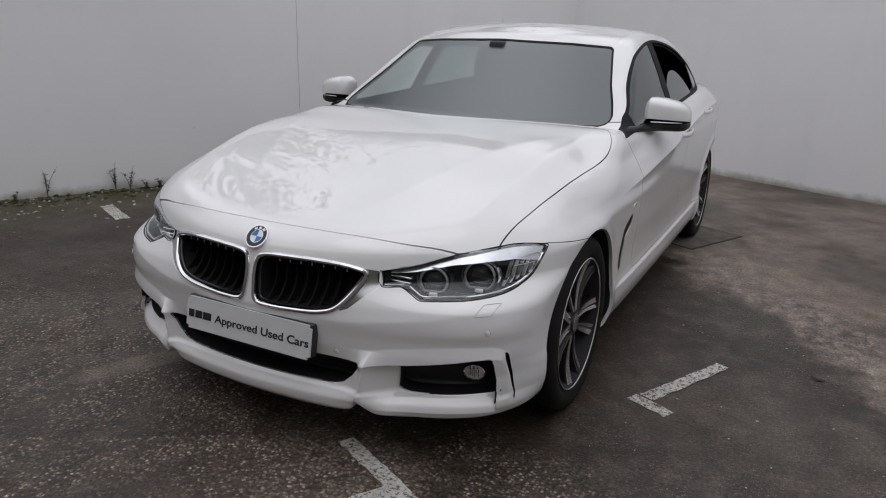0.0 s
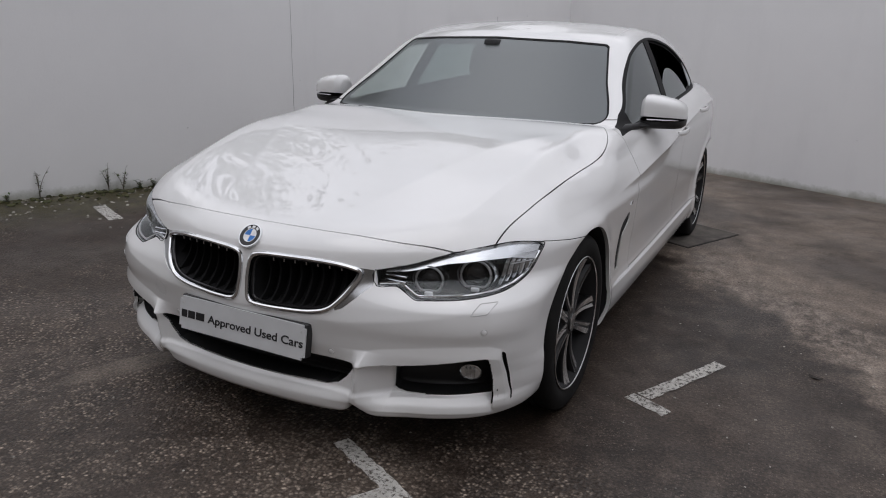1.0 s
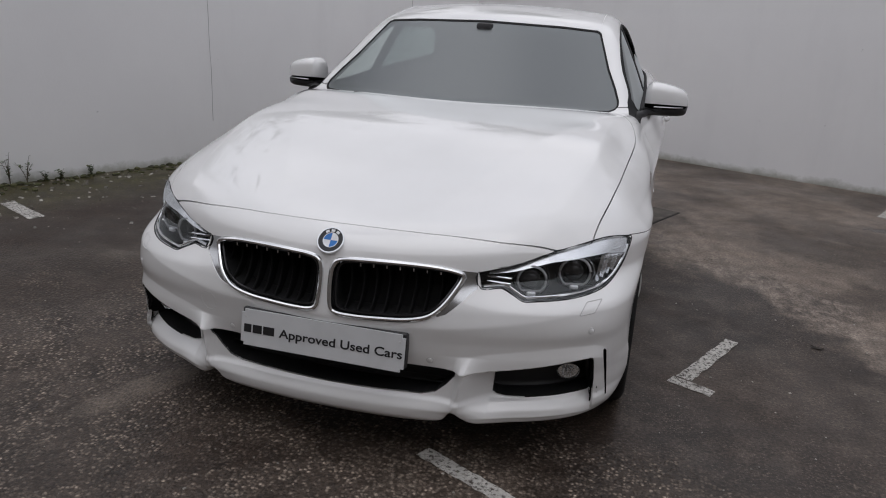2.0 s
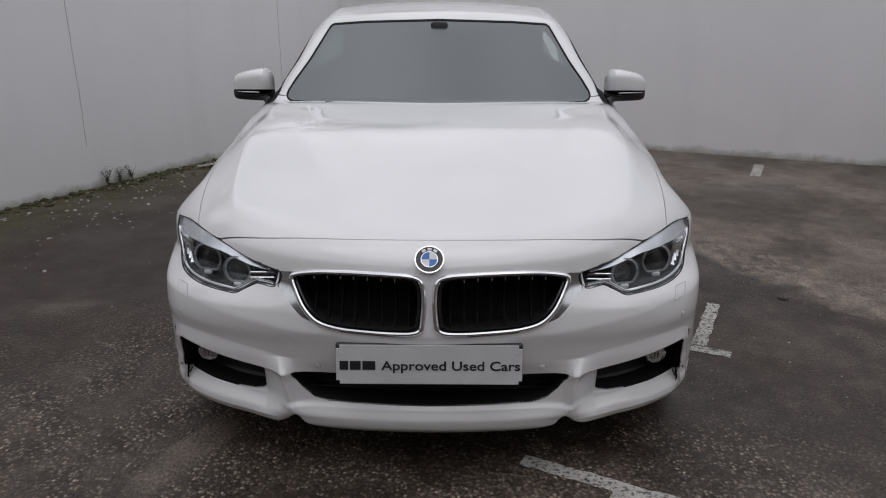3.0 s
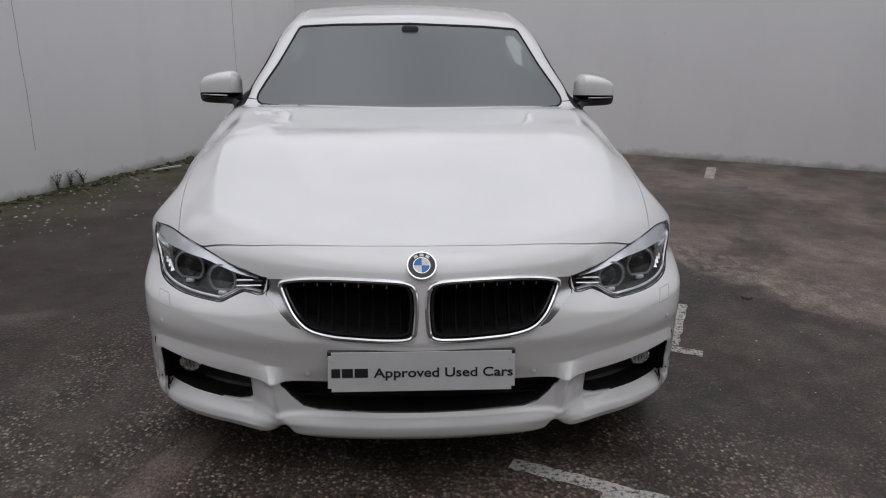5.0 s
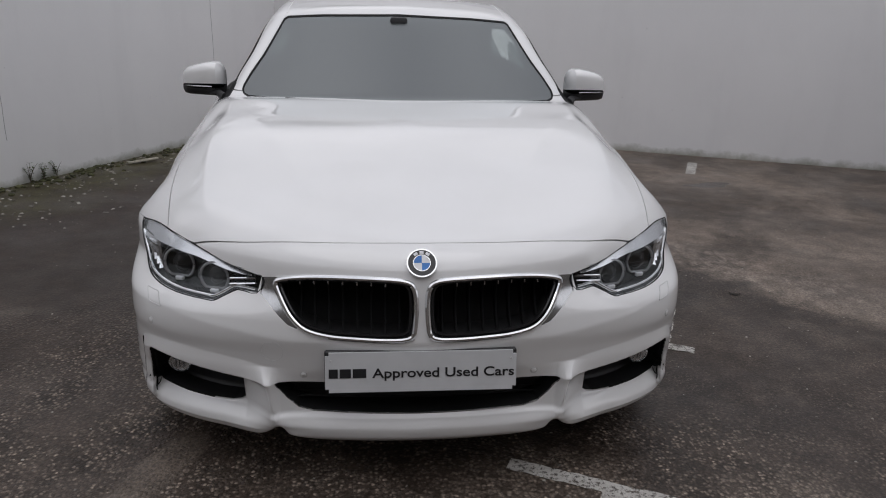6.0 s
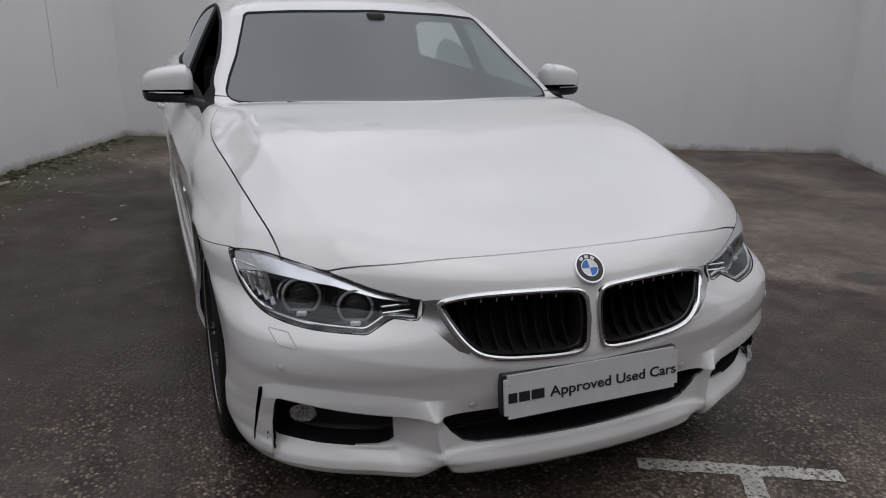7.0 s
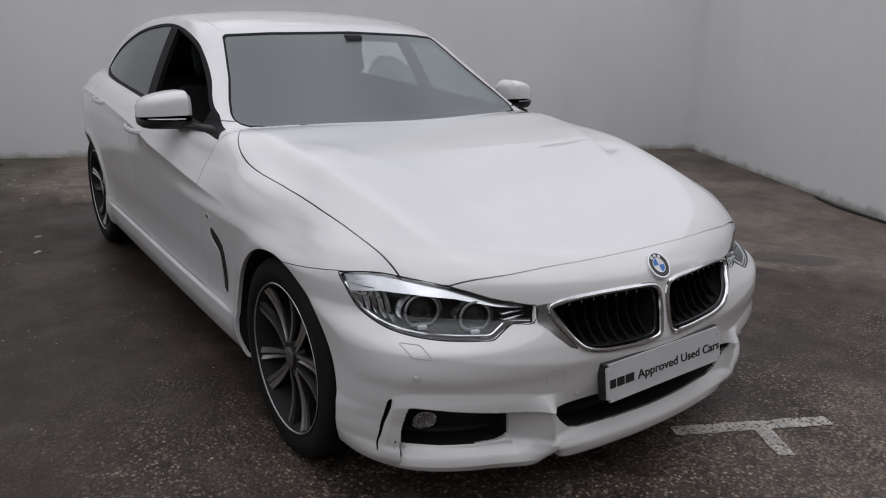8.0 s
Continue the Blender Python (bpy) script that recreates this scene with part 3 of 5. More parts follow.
def side_face(y, z):
    kf = step(1.30, 2.1, y)
    fz = spline([0.60, 0.67, 0.74, 0.78, 0.83, 0.88, 0.95], [0.0, 0.0, HP["s74"] - side_z(0.74), HP["s78"] - side_z(0.78), HP["s83"] - side_z(0.83), HP["s88"] - side_z(0.88), HP["s88"] - 0.02 - side_z(0.95)])(z)
    fw = spline([0.60, 0.68, 0.74, 0.78, 0.83, 0.88, 0.95], [0.0, 0.0, 0.893 - side_z(0.74), 0.885 - side_z(0.78), 0.864 - side_z(0.83), 0.834 - side_z(0.88), 0.79 - side_z(0.95)])(z)
    kw = step(0.66, 1.10, y)
    w = side_z(z) + side_y(y) + (fz * (1 - kw) + fw * kw) * (1 - kf)
    w = w - 0.009 * step(0.330, 0.342, z) * (1 - step(0.36, 0.56, z)) * step(1.15, 1.35, y) * (1 - step(3.05, 3.2, y))
    dz = z - swage(y)
    w = w + 0.018 * step(1.08, 1.60, y) * np.exp(0.03 - np.sqrt((dz / np.where(dz > 0, 0.045, 0.034)) ** 2 + 0.0009))
    # arch flare
    for ay in (0.78, 3.59):
        r = np.hypot(y - ay, z - 0.325)
        w = w + 0.009 * np.exp(-((r - 0.362) / 0.040) ** 2) * step(0.52, 0.86, y)
    return w
def screen_face(x, z):
    t = (z - 0.96) / 0.34
    return 1.34 + 0.585 * t + (0.42 + 0.14 * t) * x ** 2
def house(x, y, z):
    g = (screen_face(x, z) - y) * 0.5
    roof = z - (roof_y(y) - (0.045 - 0.012 * step(2.1, 2.6, y)) * (x / 0.56) ** 2 - 0.010 * (x / 0.56) ** 6 * (1 - step(2.1, 2.6, y)))
    hz = z - 0.93
    side = x - (glass_y(y) - 0.41 * hz - 0.22 * hz ** 2)
    g = smax(g, roof, 0.03)
    g = smax(g, side * 0.9, 0.05)
    g = smax(g, y - 4.62, 0.1)
    return np.maximum(g, 0.885 - z)
def body(x, y, z):
    x = np.abs(x)
    g = smax(x - side_face(y, z), (front_face(x, z) - y) * 0.85, 0.075)
    k = step(1.30, 1.62, y)
    deck = hood_top(x, y) * (1 - k) + (belt(y) + 0.005) * k
    g = smax(g, z - deck, 0.055)
    g = smax(g, y - 4.60 + 0.25 * x ** 4, 0.15)
    ku = step(0.55, 1.0, y)
    g = smax(g, under_x(x) * (1 - ku) + 0.185 * ku - z, 0.018)
    return smin(g, house(x, y, z), 0.025)


def cast_grid(org, way, up):
    """Meets rays, one column of slopes for each origin and heading, with the skin from outside."""
    ns, nu = len(org), len(up)
    o = np.repeat(org[:, None], nu, 1).reshape(-1, 3)
    d = np.stack([np.cos(up)[None] * way[:, :1], np.cos(up)[None] * way[:, 1:], np.tile(np.sin(up), (ns, 1))], 2).reshape(-1, 3)
    lo, hi = np.zeros(len(o)), np.full(len(o), 1.35)
    todo = np.arange(len(o))
    for r in np.linspace(1.35, 0.05, 40):
        p = o[todo] + d[todo] * r
        ins = body(p[:, 0], p[:, 1], p[:, 2]) < 0
        lo[todo[ins]], hi[todo[ins]] = r, r + 1.30 / 39
        todo = todo[~ins]
    for _ in range(15):
        mid = (lo + hi) / 2
        p = o + d * mid[:, None]
        ins = body(p[:, 0], p[:, 1], p[:, 2]) < 0
        lo, hi = np.where(ins, mid, lo), np.where(ins, hi, mid)
    v = o + d * lo[:, None]
    v[np.abs(v[:, 0]) < 1e-6, 0] = 0
    h = 2.5e-3
    g = np.stack([body(v[:, 0] + h * (k == 0), v[:, 1] + h * (k == 1), v[:, 2] + h * (k == 2)) - body(v[:, 0] - h * (k == 0), v[:, 1] - h * (k == 1), v[:, 2] - h * (k == 2)) for k in range(3)], 1)
    g[v[:, 0] == 0, 0] = 0
    g /= np.linalg.norm(g, axis=1, keepdims=True) + 1e-12
    i = np.arange(ns * nu).reshape(ns, nu)
    a, b, c, e = i[:-1, :-1].ravel(), i[1:, :-1].ravel(), i[1:, 1:].ravel(), i[:-1, 1:].ravel()
    f = np.concatenate([np.stack([a, b, c], 1), np.stack([a, c, e], 1)])
    area = np.linalg.norm(np.cross(v[f[:, 1]] - v[f[:, 0]], v[f[:, 2]] - v[f[:, 0]]), axis=1)
    return v, g, f[area > 1e-9]


JOIN = 0.95


def skin():
    """Half of the outer skin (x > 0): the front in a fan of upright planes, the rest in cross-sections."""
    up = np.radians(np.concatenate([np.arange(-38, -27, 0.3), np.arange(-27, -5, 0.17), np.arange(-5, 16, 0.30), np.arange(16, 90.01, 0.5)]))
    up[-1] = np.radians(90)
    org, way = [], []
    for q in np.linspace(0, 1, 170, endpoint=False):
        org.append((0.56 * q, JOIN, 0.5)), way.append((math.sin(radians(14) * q), -math.cos(radians(14) * q)))
    for a in np.radians(np.concatenate([np.linspace(14, 26, 72, endpoint=False), np.linspace(26, 90, 100)])):
        org.append((0.56, JOIN, 0.5)), way.append((math.sin(a), -math.cos(a)))
    way[-1] = (1.0, 0.0)
    v1, n1, f1 = cast_grid(np.array(org, float), np.array(way, float), up)
    up = np.radians(np.concatenate([np.arange(-36, -13, 0.5), np.arange(-13, 27, 0.28), np.arange(27, 90.01, 0.5)]))
    org, way = [], []
    for y in np.linspace(JOIN, 4.0, 200):
        org.append((0, y, 0.5)), way.append((1, 0))
    for a in np.radians(np.linspace(2, 90, 36)):
        org.append((0, 4.0, 0.5)), way.append((math.cos(a), math.sin(a)))
    v2, n2, f2 = cast_grid(np.array(org, float), np.array(way, float), up)
    return Patch(np.concatenate([v1, v2]), np.concatenate([n1, n2]), np.concatenate([f1, f2 + len(v1)]))


def outline_xz(p, pts, n=5, y_max=0.9):
    d = poly_distance(p.v[:, 0], p.v[:, 2], curve_through(pts, n) if n > 1 else np.array(pts, float))
    return np.where(p.v[:, 1] < y_max, d, np.maximum(d, 0.05))


def outline_yz(p, pts, n=5):
    return poly_distance(p.v[:, 1], p.v[:, 2], curve_through(pts, n) if n > 1 else np.array(pts, float))


SEAM = 0.0019
car = obj("car", None, m=pose(0, 2.3, 0))
tagged(car, "white four-door coupe with black grille parked on asphalt", "car")
WORLD_OF[car] = pose(0, 2.3, 0)

rest = skin()
FULL = rest
# wheel arches
for ay in (0.78, 3.59):
    r = np.hypot(rest.v[:, 1] - ay, rest.v[:, 2] - 0.32)
    rest = rest.cut(np.where(rest.v[:, 0] > 0.45, r - 0.362, 0.1))[1]

# windscreen in its black frame
SCREEN_LINE = [(0.0, 0.963), (0.33, 0.961), (0.585, 0.955), (0.672, 0.955), (0.697, 0.962), (0.710, 0.978), (0.708, 0.998), (0.685, 1.045), (0.639, 1.122), (0.598, 1.21), (0.566, 1.28), (0.548, 1.291), (0.37, 1.303), (0.0, 1.313)]
SCREEN_LOOP = SCREEN_LINE + [(-x, z) for x, z in reversed(SCREEN_LINE[1:-1])]
d = poly_distance(rest.v[:, 0], rest.v[:, 2], np.array(SCREEN_LOOP))
d = np.where((rest.v[:, 1] > 1.2) & (rest.v[:, 1] < 2.4), d, np.maximum(d, 0.05))
d = np.maximum(d, screen_face(rest.v[:, 0], rest.v[:, 2]) - 0.020 - rest.v[:, 1])
screen, rest = rest.cut(d)
d = poly_distance(screen.v[:, 0], screen.v[:, 2], np.array(SCREEN_LOOP))
screen_glass, screen_band = screen.cut(d + 0.007)
d = poly_distance(screen_glass.v[:, 0], screen_glass.v[:, 2], np.array(SCREEN_LOOP))
screen_frit = screen_glass.cut(d + 0.022 + 0.012 * step(1.20, 1.27, screen_glass.v[:, 2]))[1]
# side windows
WINDOW_LINE = [(1.478, 0.922), (1.50, 0.938), (1.70, 1.018), (1.86, 1.12), (2.02, 1.208), (2.15, 1.260), (2.36, 1.306), (2.56, 1.326), (2.75, 1.324), (2.97, 1.304), (3.20, 1.262), (3.42, 1.195), (3.60, 1.10), (3.66, 1.055), (3.60, 1.045), (3.45, 1.03), (3.0, 1.004), (2.55, 0.982), (2.0, 0.956), (1.60, 0.932)]
hz = rest.v[:, 2] - 0.93
flank = glass_y(rest.v[:, 1]) - 0.41 * hz - 0.22 * hz ** 2 - 0.030 - rest.v[:, 0]
windows, rest = rest.cut(np.maximum(outline_yz(rest, WINDOW_LINE, 6), flank))
window_frame, panes = windows.cut(-outline_yz(windows, WINDOW_LINE, 6) - 0.013)
pillar_y = 2.46 - 0.35 * (panes.v[:, 2] - 1.0) * -0.6
pillar, panes = panes.cut(np.abs(panes.v[:, 1] - pillar_y) - 0.055)
mirror_corner, panes = panes.cut(panes.v[:, 1] - 1.70)
pane_front, pane_rear = panes.cut(panes.v[:, 1] - (2.46 + 0.21 * (panes.v[:, 2] - 1.0)))
quarter, pane_rear = pane_rear.cut(3.36 + 0.25 * (pane_rear.v[:, 2] - 1.05) - pane_rear.v[:, 1])
# headlights
LAMP_LINE = [(0.432, 0.637), (0.53, 0.658), (0.627, 0.690), (0.72, 0.708), (0.775, 0.713), (0.828, 0.704), (0.838, 0.696), (0.834, 0.67), (0.824, 0.635), (0.808, 0.604), (0.782, 0.582), (0.74, 0.571), (0.68, 0.565), (0.60, 0.563), (0.565, 0.564), (0.535, 0.578), (0.50, 0.594), (0.445, 0.592)]
lamp, rest = rest.cut(outline_xz(rest, LAMP_LINE, 1))
# bonnet
HOOD_FRONT = [(0.0, 0.121), (0.158, 0.126), (0.301, 0.140), (0.481, 0.174), (0.634, 0.234)]
HOOD_EDGE = [(0.727, 0.300), (0.731, 0.345), (0.740, 0.40), (0.756, 0.50), (0.768, 0.60), (0.778, 0.70), (0.785, 0.80), (0.791, 0.90), (0.797, 1.0), (0.802, 1.10), (0.806, 1.19), (0.801, 1.265), (0.787, 1.33), (0.763, 1.39), (0.715, 1.475)]
HOOD_LINE = [tuple(q) for q in curve_through(HOOD_FRONT, 8, False)] + [tuple(q) for q in curve_through(HOOD_EDGE, 6, False)] + [(0.585, 1.425), (0.33, 1.358), (0.0, 1.328)]
HOOD_LOOP = np.array(HOOD_LINE + [(-x, y) for x, y in reversed(HOOD_LINE[1:-1])])
d = np.where((rest.v[:, 1] < 1.6) & (rest.v[:, 2] > 0.6), poly_distance(rest.v[:, 0], rest.v[:, 1], HOOD_LOOP), 0.1)
hood = rest.cut(d + SEAM)[0]
rest = rest.cut(d - SEAM)[1]
# kidney grilles
GRILLE_LINE = [(0.394, 0.621), (0.380, 0.634), (0.32, 0.645), (0.234, 0.650), (0.13, 0.650), (0.048, 0.645), (0.021, 0.627), (0.015, 0.581), (0.018, 0.530), (0.024, 0.503), (0.045, 0.492), (0.095, 0.490), (0.17, 0.493), (0.251, 0.499), (0.312, 0.514), (0.350, 0.545), (0.378, 0.586)]
grille_hole, rest = rest.cut(outline_xz(rest, GRILLE_LINE, 3))
d = poly_distance(rest.v[:, 0], rest.v[:, 2], np.array([(0.37, 0.641), (0.431, 0.636), (0.436, 0.592), (0.417, 0.577), (0.398, 0.557), (0.361, 0.523), (0.335, 0.513), (0.33, 0.56), (0.36, 0.61)]))
wing, rest = rest.cut(np.where(rest.v[:, 1] < 0.9, d, np.maximum(d, 0.05)))
# intakes
MOUTH_LINE = [(0.0, 0.354), (0.20, 0.353), (0.36, 0.352), (0.402, 0.350), (0.398, 0.335), (0.372, 0.300), (0.340, 0.270), (0.300, 0.258), (0.15, 0.254), (0.0, 0.253)]
MOUTH_LOOP = MOUTH_LINE + [(-x, z) for x, z in reversed(MOUTH_LINE[1:-1])]
mouth, rest = rest.cut(outline_xz(rest, MOUTH_LOOP, 1))
SIDE_LINE = [(0.497, 0.263), (0.499, 0.300)] + [(x, float(edge_x(np.array(x))) + 0.0015) for x in (0.502, 0.56, 0.62, 0.68, 0.73, 0.758)] + [(0.770, 0.389), (0.7765, 0.386), (0.7785, 0.378), (0.7840, 0.296), (0.7840, 0.276), (0.7785, 0.262), (0.765, 0.254), (0.68, 0.2495), (0.59, 0.2485), (0.535, 0.250), (0.508, 0.2555)]
side_hole, rest = rest.cut(outline_xz(rest, SIDE_LINE, 1))
SLOT_LINE = [(0.801, 0.404), (0.806, 0.405), (0.8105, 0.396), (0.8255, 0.236), (0.8225, 0.234)]
slot, rest = rest.cut(outline_xz(rest, SLOT_LINE, 1))
# gill behind the front wheel
GILL_LINE = [(1.360, 0.616), (1.325, 0.606), (1.264, 0.572), (1.252, 0.50), (1.262, 0.408), (1.296, 0.402), (1.292, 0.50), (1.300, 0.546), (1.350, 0.576), (1.368, 0.592)]
gill, rest = rest.cut(np.where(rest.v[:, 0] > 0.6, outline_yz(rest, GILL_LINE, 2) - 0.008, 0.05))
# bumper against wings
line = np.where(rest.v[:, 1] < 0.335, -0.05, rest.v[:, 2] - (0.704 - 0.13 * np.maximum(rest.v[:, 1] - 0.47, 0)))
line = np.where(rest.v[:, 1] > 0.80, 0.05, line)
line = np.where((rest.v[:, 0] < 0.70) & (rest.v[:, 1] < 0.6) & (rest.v[:, 2] < 0.75), -0.05, line)
bumper = rest.cut(line + SEAM)[0]
rest = rest.cut(line - SEAM)[1]
# wings, doors
wing_d = np.maximum(rest.v[:, 1] - (1.475 + 0.06 * (0.7 - rest.v[:, 2])), rest.v[:, 1] - 1.52)
wing_d = np.where(rest.v[:, 2] > 0.335, np.where((rest.v[:, 1] > 1.30) & (rest.v[:, 2] > 0.93) & (rest.v[:, 0] < 0.80), 0.05, wing_d), 0.05)
fender = rest.cut(wing_d + SEAM)[0]
rest = rest.cut(wing_d - SEAM)[1]
doors = []
for y0, y1 in ((1.475, 2.47), (2.47, 3.38)):
    top = np.interp(rest.v[:, 1], [1.45, 2.0, 3.0, 3.45], [0.950, 0.963, 1.008, 1.03])
    lean = 0.06 * (0.7 - rest.v[:, 2])
    dd = np.maximum.reduce([y0 + lean - rest.v[:, 1], rest.v[:, 1] - y1 - lean * (1 if y1 < 3 else -3), 0.345 - rest.v[:, 2], rest.v[:, 2] - top - 0.02])
    dd = np.where(rest.v[:, 0] > 0.5, dd, 0.05)
    doors.append(rest.cut(dd + SEAM)[0])
    rest = rest.cut(dd - SEAM)[1]

both = (1, -1)
obj("body_shell", skin_mesh("body_shell", rest, both, 0.014), car, mats=(PAINT,))
obj("bonnet", skin_mesh("bonnet", hood, both, 0.014), car, mats=(PAINT,))
obj("front_bumper", skin_mesh("front_bumper", bumper, both, push=(0, 0.008, 0)), car, mats=(PAINT,))
for s in both:
    obj("front_wing", skin_mesh("front_wing", fender, (s,), 0.014), car, mats=(PAINT,))
    for dr in doors:
        obj("door", skin_mesh("door", dr, (s,), 0.014), car, mats=(PAINT,))
# dark layer below the seams
parts_inner = FULL
for ay in (0.78, 3.59):
    r = np.hypot(parts_inner.v[:, 1] - ay, parts_inner.v[:, 2] - 0.32)
    parts_inner = parts_inner.cut(np.where(parts_inner.v[:, 0] > 0.45, r - 0.366, 0.1))[1]
d = poly_distance(parts_inner.v[:, 0], parts_inner.v[:, 2], np.array(SCREEN_LOOP))
parts_inner = parts_inner.cut(np.where((parts_inner.v[:, 1] > 1.2) & (parts_inner.v[:, 1] < 2.4), d, np.maximum(d, 0.05)) + 0.01)[1]
parts_inner = parts_inner.cut(np.where(parts_inner.v[:, 0] > 0.4, outline_yz(parts_inner, WINDOW_LINE, 6), 0.05) + 0.02)[1]
for ln, q in ((LAMP_LINE, 1), (GRILLE_LINE, 3), (MOUTH_LOOP, 1), (SIDE_LINE, 1), (SLOT_LINE, 1)):
    parts_inner = parts_inner.cut(outline_xz(parts_inner, ln, q))[1]
obj("inner_shell", skin_mesh("inner_shell", parts_inner.sunk(0.016), both), car, mats=(GAP,), label="black inner shell seen in the panel gaps")

# glass
ob = obj("windscreen", skin_mesh("windscreen", screen_glass.sunk(0.004), both), car, mats=(SCREEN,), label="slightly tinted windscreen glass reflecting the sky")
ob.visible_shadow = False
obj("windscreen_frame", skin_mesh("windscreen_frame", screen_band.sunk(0.002), both, 0.008), car, mats=(SEAL,), label="black windscreen surround")
obj("windscreen_border", skin_mesh("windscreen_border", screen_frit.sunk(0.009), both), car, mats=(SEAL,), label="black printed border behind the windscreen")
for s in both:
    obj("window_surround", skin_mesh("window_surround", window_frame.sunk(0.001), (s,), 0.012), car, mats=(SEAL,), label="black window surround")
    obj("door_pillar", skin_mesh("door_pillar", pillar.sunk(0.003), (s,), 0.02), car, mats=(SEAL,), label="black door pillar")
    if s > 0:
        ob = obj("front_window", skin_mesh("front_window", pane_front.sunk(0.006), (s,)), car, mats=(WINDOW,), label="closed front side window")
        ob.visible_shadow = False
    obj("mirror_triangle", skin_mesh("mirror_triangle", mirror_corner.sunk(0.002), (s,), 0.01), car, mats=(SEAL,), label="black corner trim at the mirror")
    low = pane_rear
    if s > 0:
        low = pane_rear.cut(pane_rear.v[:, 2] - (1.165 - 1.1 * (pane_rear.v[:, 1] - 2.80) ** 2))[0]
    ob = obj("rear_window", skin_mesh("rear_window", low.sunk(0.006), (s,)), car, mats=(WINDOW,), label="half lowered rear side window" if s > 0 else "closed rear side window")
    ob.visible_shadow = False
    ob = obj("quarter_window", skin_mesh("quarter_window", quarter.sunk(0.006), (s,)), car, mats=(WINDOW,))
    ob.visible_shadow = False

# pockets behind the openings
obj("lower_grille", skin_mesh("lower_grille", mouth, both, push=(0, 0.09, 0), back=True), car, mats=(TRIM,), label="black lower air intake")
for s in both:
    obj("side_intake", skin_mesh("side_intake", side_hole, (s,), push=(-0.02, 0.07, 0), back=True), car, mats=(TRIM,), label="black side air intake")
    obj("air_slot", skin_mesh("air_slot", slot, (s,), push=(-0.012, 0.030, 0), back=True), car, mats=(GAP,), label="narrow black air slot")
    obj("wing_vent", skin_mesh("wing_vent", gill.sunk(0.004), (s,), 0.012), car, mats=(GAP,), label="black vent behind the front wheel")


def on_front(x, z):
    """Where the skin lies at (x, z), seen from ahead."""
    y0 = -0.15
    for n, wide in ((136, 1.35), (41, 0.020)):
        ys = np.linspace(y0, y0 + wide, n)
        g = body(np.full(ys.shape, abs(x)), ys, np.full(ys.shape, z))
        y0 = float(ys[np.argmax(g < 0)]) - 0.011
    return y0 + 0.011


def on_side(y, z):
    """Half width of the skin at (y, z)."""
    xs = np.linspace(1.1, 0.3, 3201)
    g = body(xs, np.full(xs.shape, y), np.full(xs.shape, z))
    return float(xs[np.argmax(g < 0)])


def front_normal(x, z):
    y = on_front(x, z)
    h = 0.004
    q = [float((body(np.array([x + h * (k == 0)]), np.array([y + h * (k == 1)]), np.array([z + h * (k == 2)])) - body(np.array([x - h * (k == 0)]), np.array([y - h * (k == 1)]), np.array([z - h * (k == 2)])))[0]) for k in range(3)]
    return Vector((x, y, z)), Vector(q).normalized()


def frame_on(p, n):
    """Pose with local z along n and local y upwards."""
    zax = Vector(n).normalized()
    xax = Vector((0, 0, 1)).cross(zax).normalized()
    yax = zax.cross(xax)
    return Matrix.Translation(p) @ Matrix((xax, yax, zax)).transposed().to_4x4()


# ---- kidney grilles ----
ring_pts = curve_through(GRILLE_LINE, 4)
for s in both:
    grille = obj("kidney_grille", skin_mesh("kidney_grille", grille_hole, (s,), push=(0, 0.11, 0.0), back=True), car, mats=(GAP,), label="black kidney grille in a chrome frame")
    bm = bmesh.new()
    tube(bm, [(s * x, on_front(x, z) - 0.001, z) for x, z in ring_pts], 0.0078, 10, True)
    part("chrome_frame", bm, CHROME, grille, "chrome grille frame")
    inner_ring = [(0.93 * (x - 0.21) + 0.21, 0.90 * (z - 0.57) + 0.57) for x, z in ring_pts]
    bm = bmesh.new()
    tube(bm, [(s * x, on_front(x, z) + 0.010, z) for x, z in inner_ring], 0.0055, 8, True)
    part("inner_frame", bm, GLOSS, grille, "gloss black inner frame")
    for i in range(9):
        x = 0.058 + i * 0.0385
        zs = [z for px, z in ring_pts if abs(px - x) < 0.025]
        z1, z0 = max(zs) - 0.006, min(zs) + 0.006
        bm = bmesh.new()
        loops = []
        for tt in np.linspace(0, 1, 7):
            z = z0 + (z1 - z0) * tt
            yf = on_front(x, z) + 0.014 + 0.040 * math.sin(math.pi * tt) ** 0.7
            wd = 0.0028
            loops.append([(s * (x - wd), yf + 0.004, z), (s * x, yf, z), (s * (x + wd), yf + 0.004, z), (s * (x + wd), yf + 0.045, z), (s * (x - wd), yf + 0.045, z)])
        rings(bm, loops)
        part("slat", bm, SEAL, grille, "black vertical slat" if i == 0 else "")
        # short bright pieces imitate the highlights at the slats' upper ends
        if 0 < i < 8:
            yf = on_front(x, z1 - 0.008) + 0.010
            bm = bmesh.new()
            box(bm, (s * x - 0.0024, yf, z1 - 0.018), (s * x + 0.0024, yf + 0.012, z1 - 0.004), 0.001, 1)
            part("slat_glint", bm, SATIN, grille, "small metal piece imitating a glint on the slat" if i == 1 else "")
    obj("chrome_wing", skin_mesh("chrome_wing", wing.sunk(0.003), (s,), 0.008), grille, mats=(SATIN,), label="satin chrome link to the headlight")

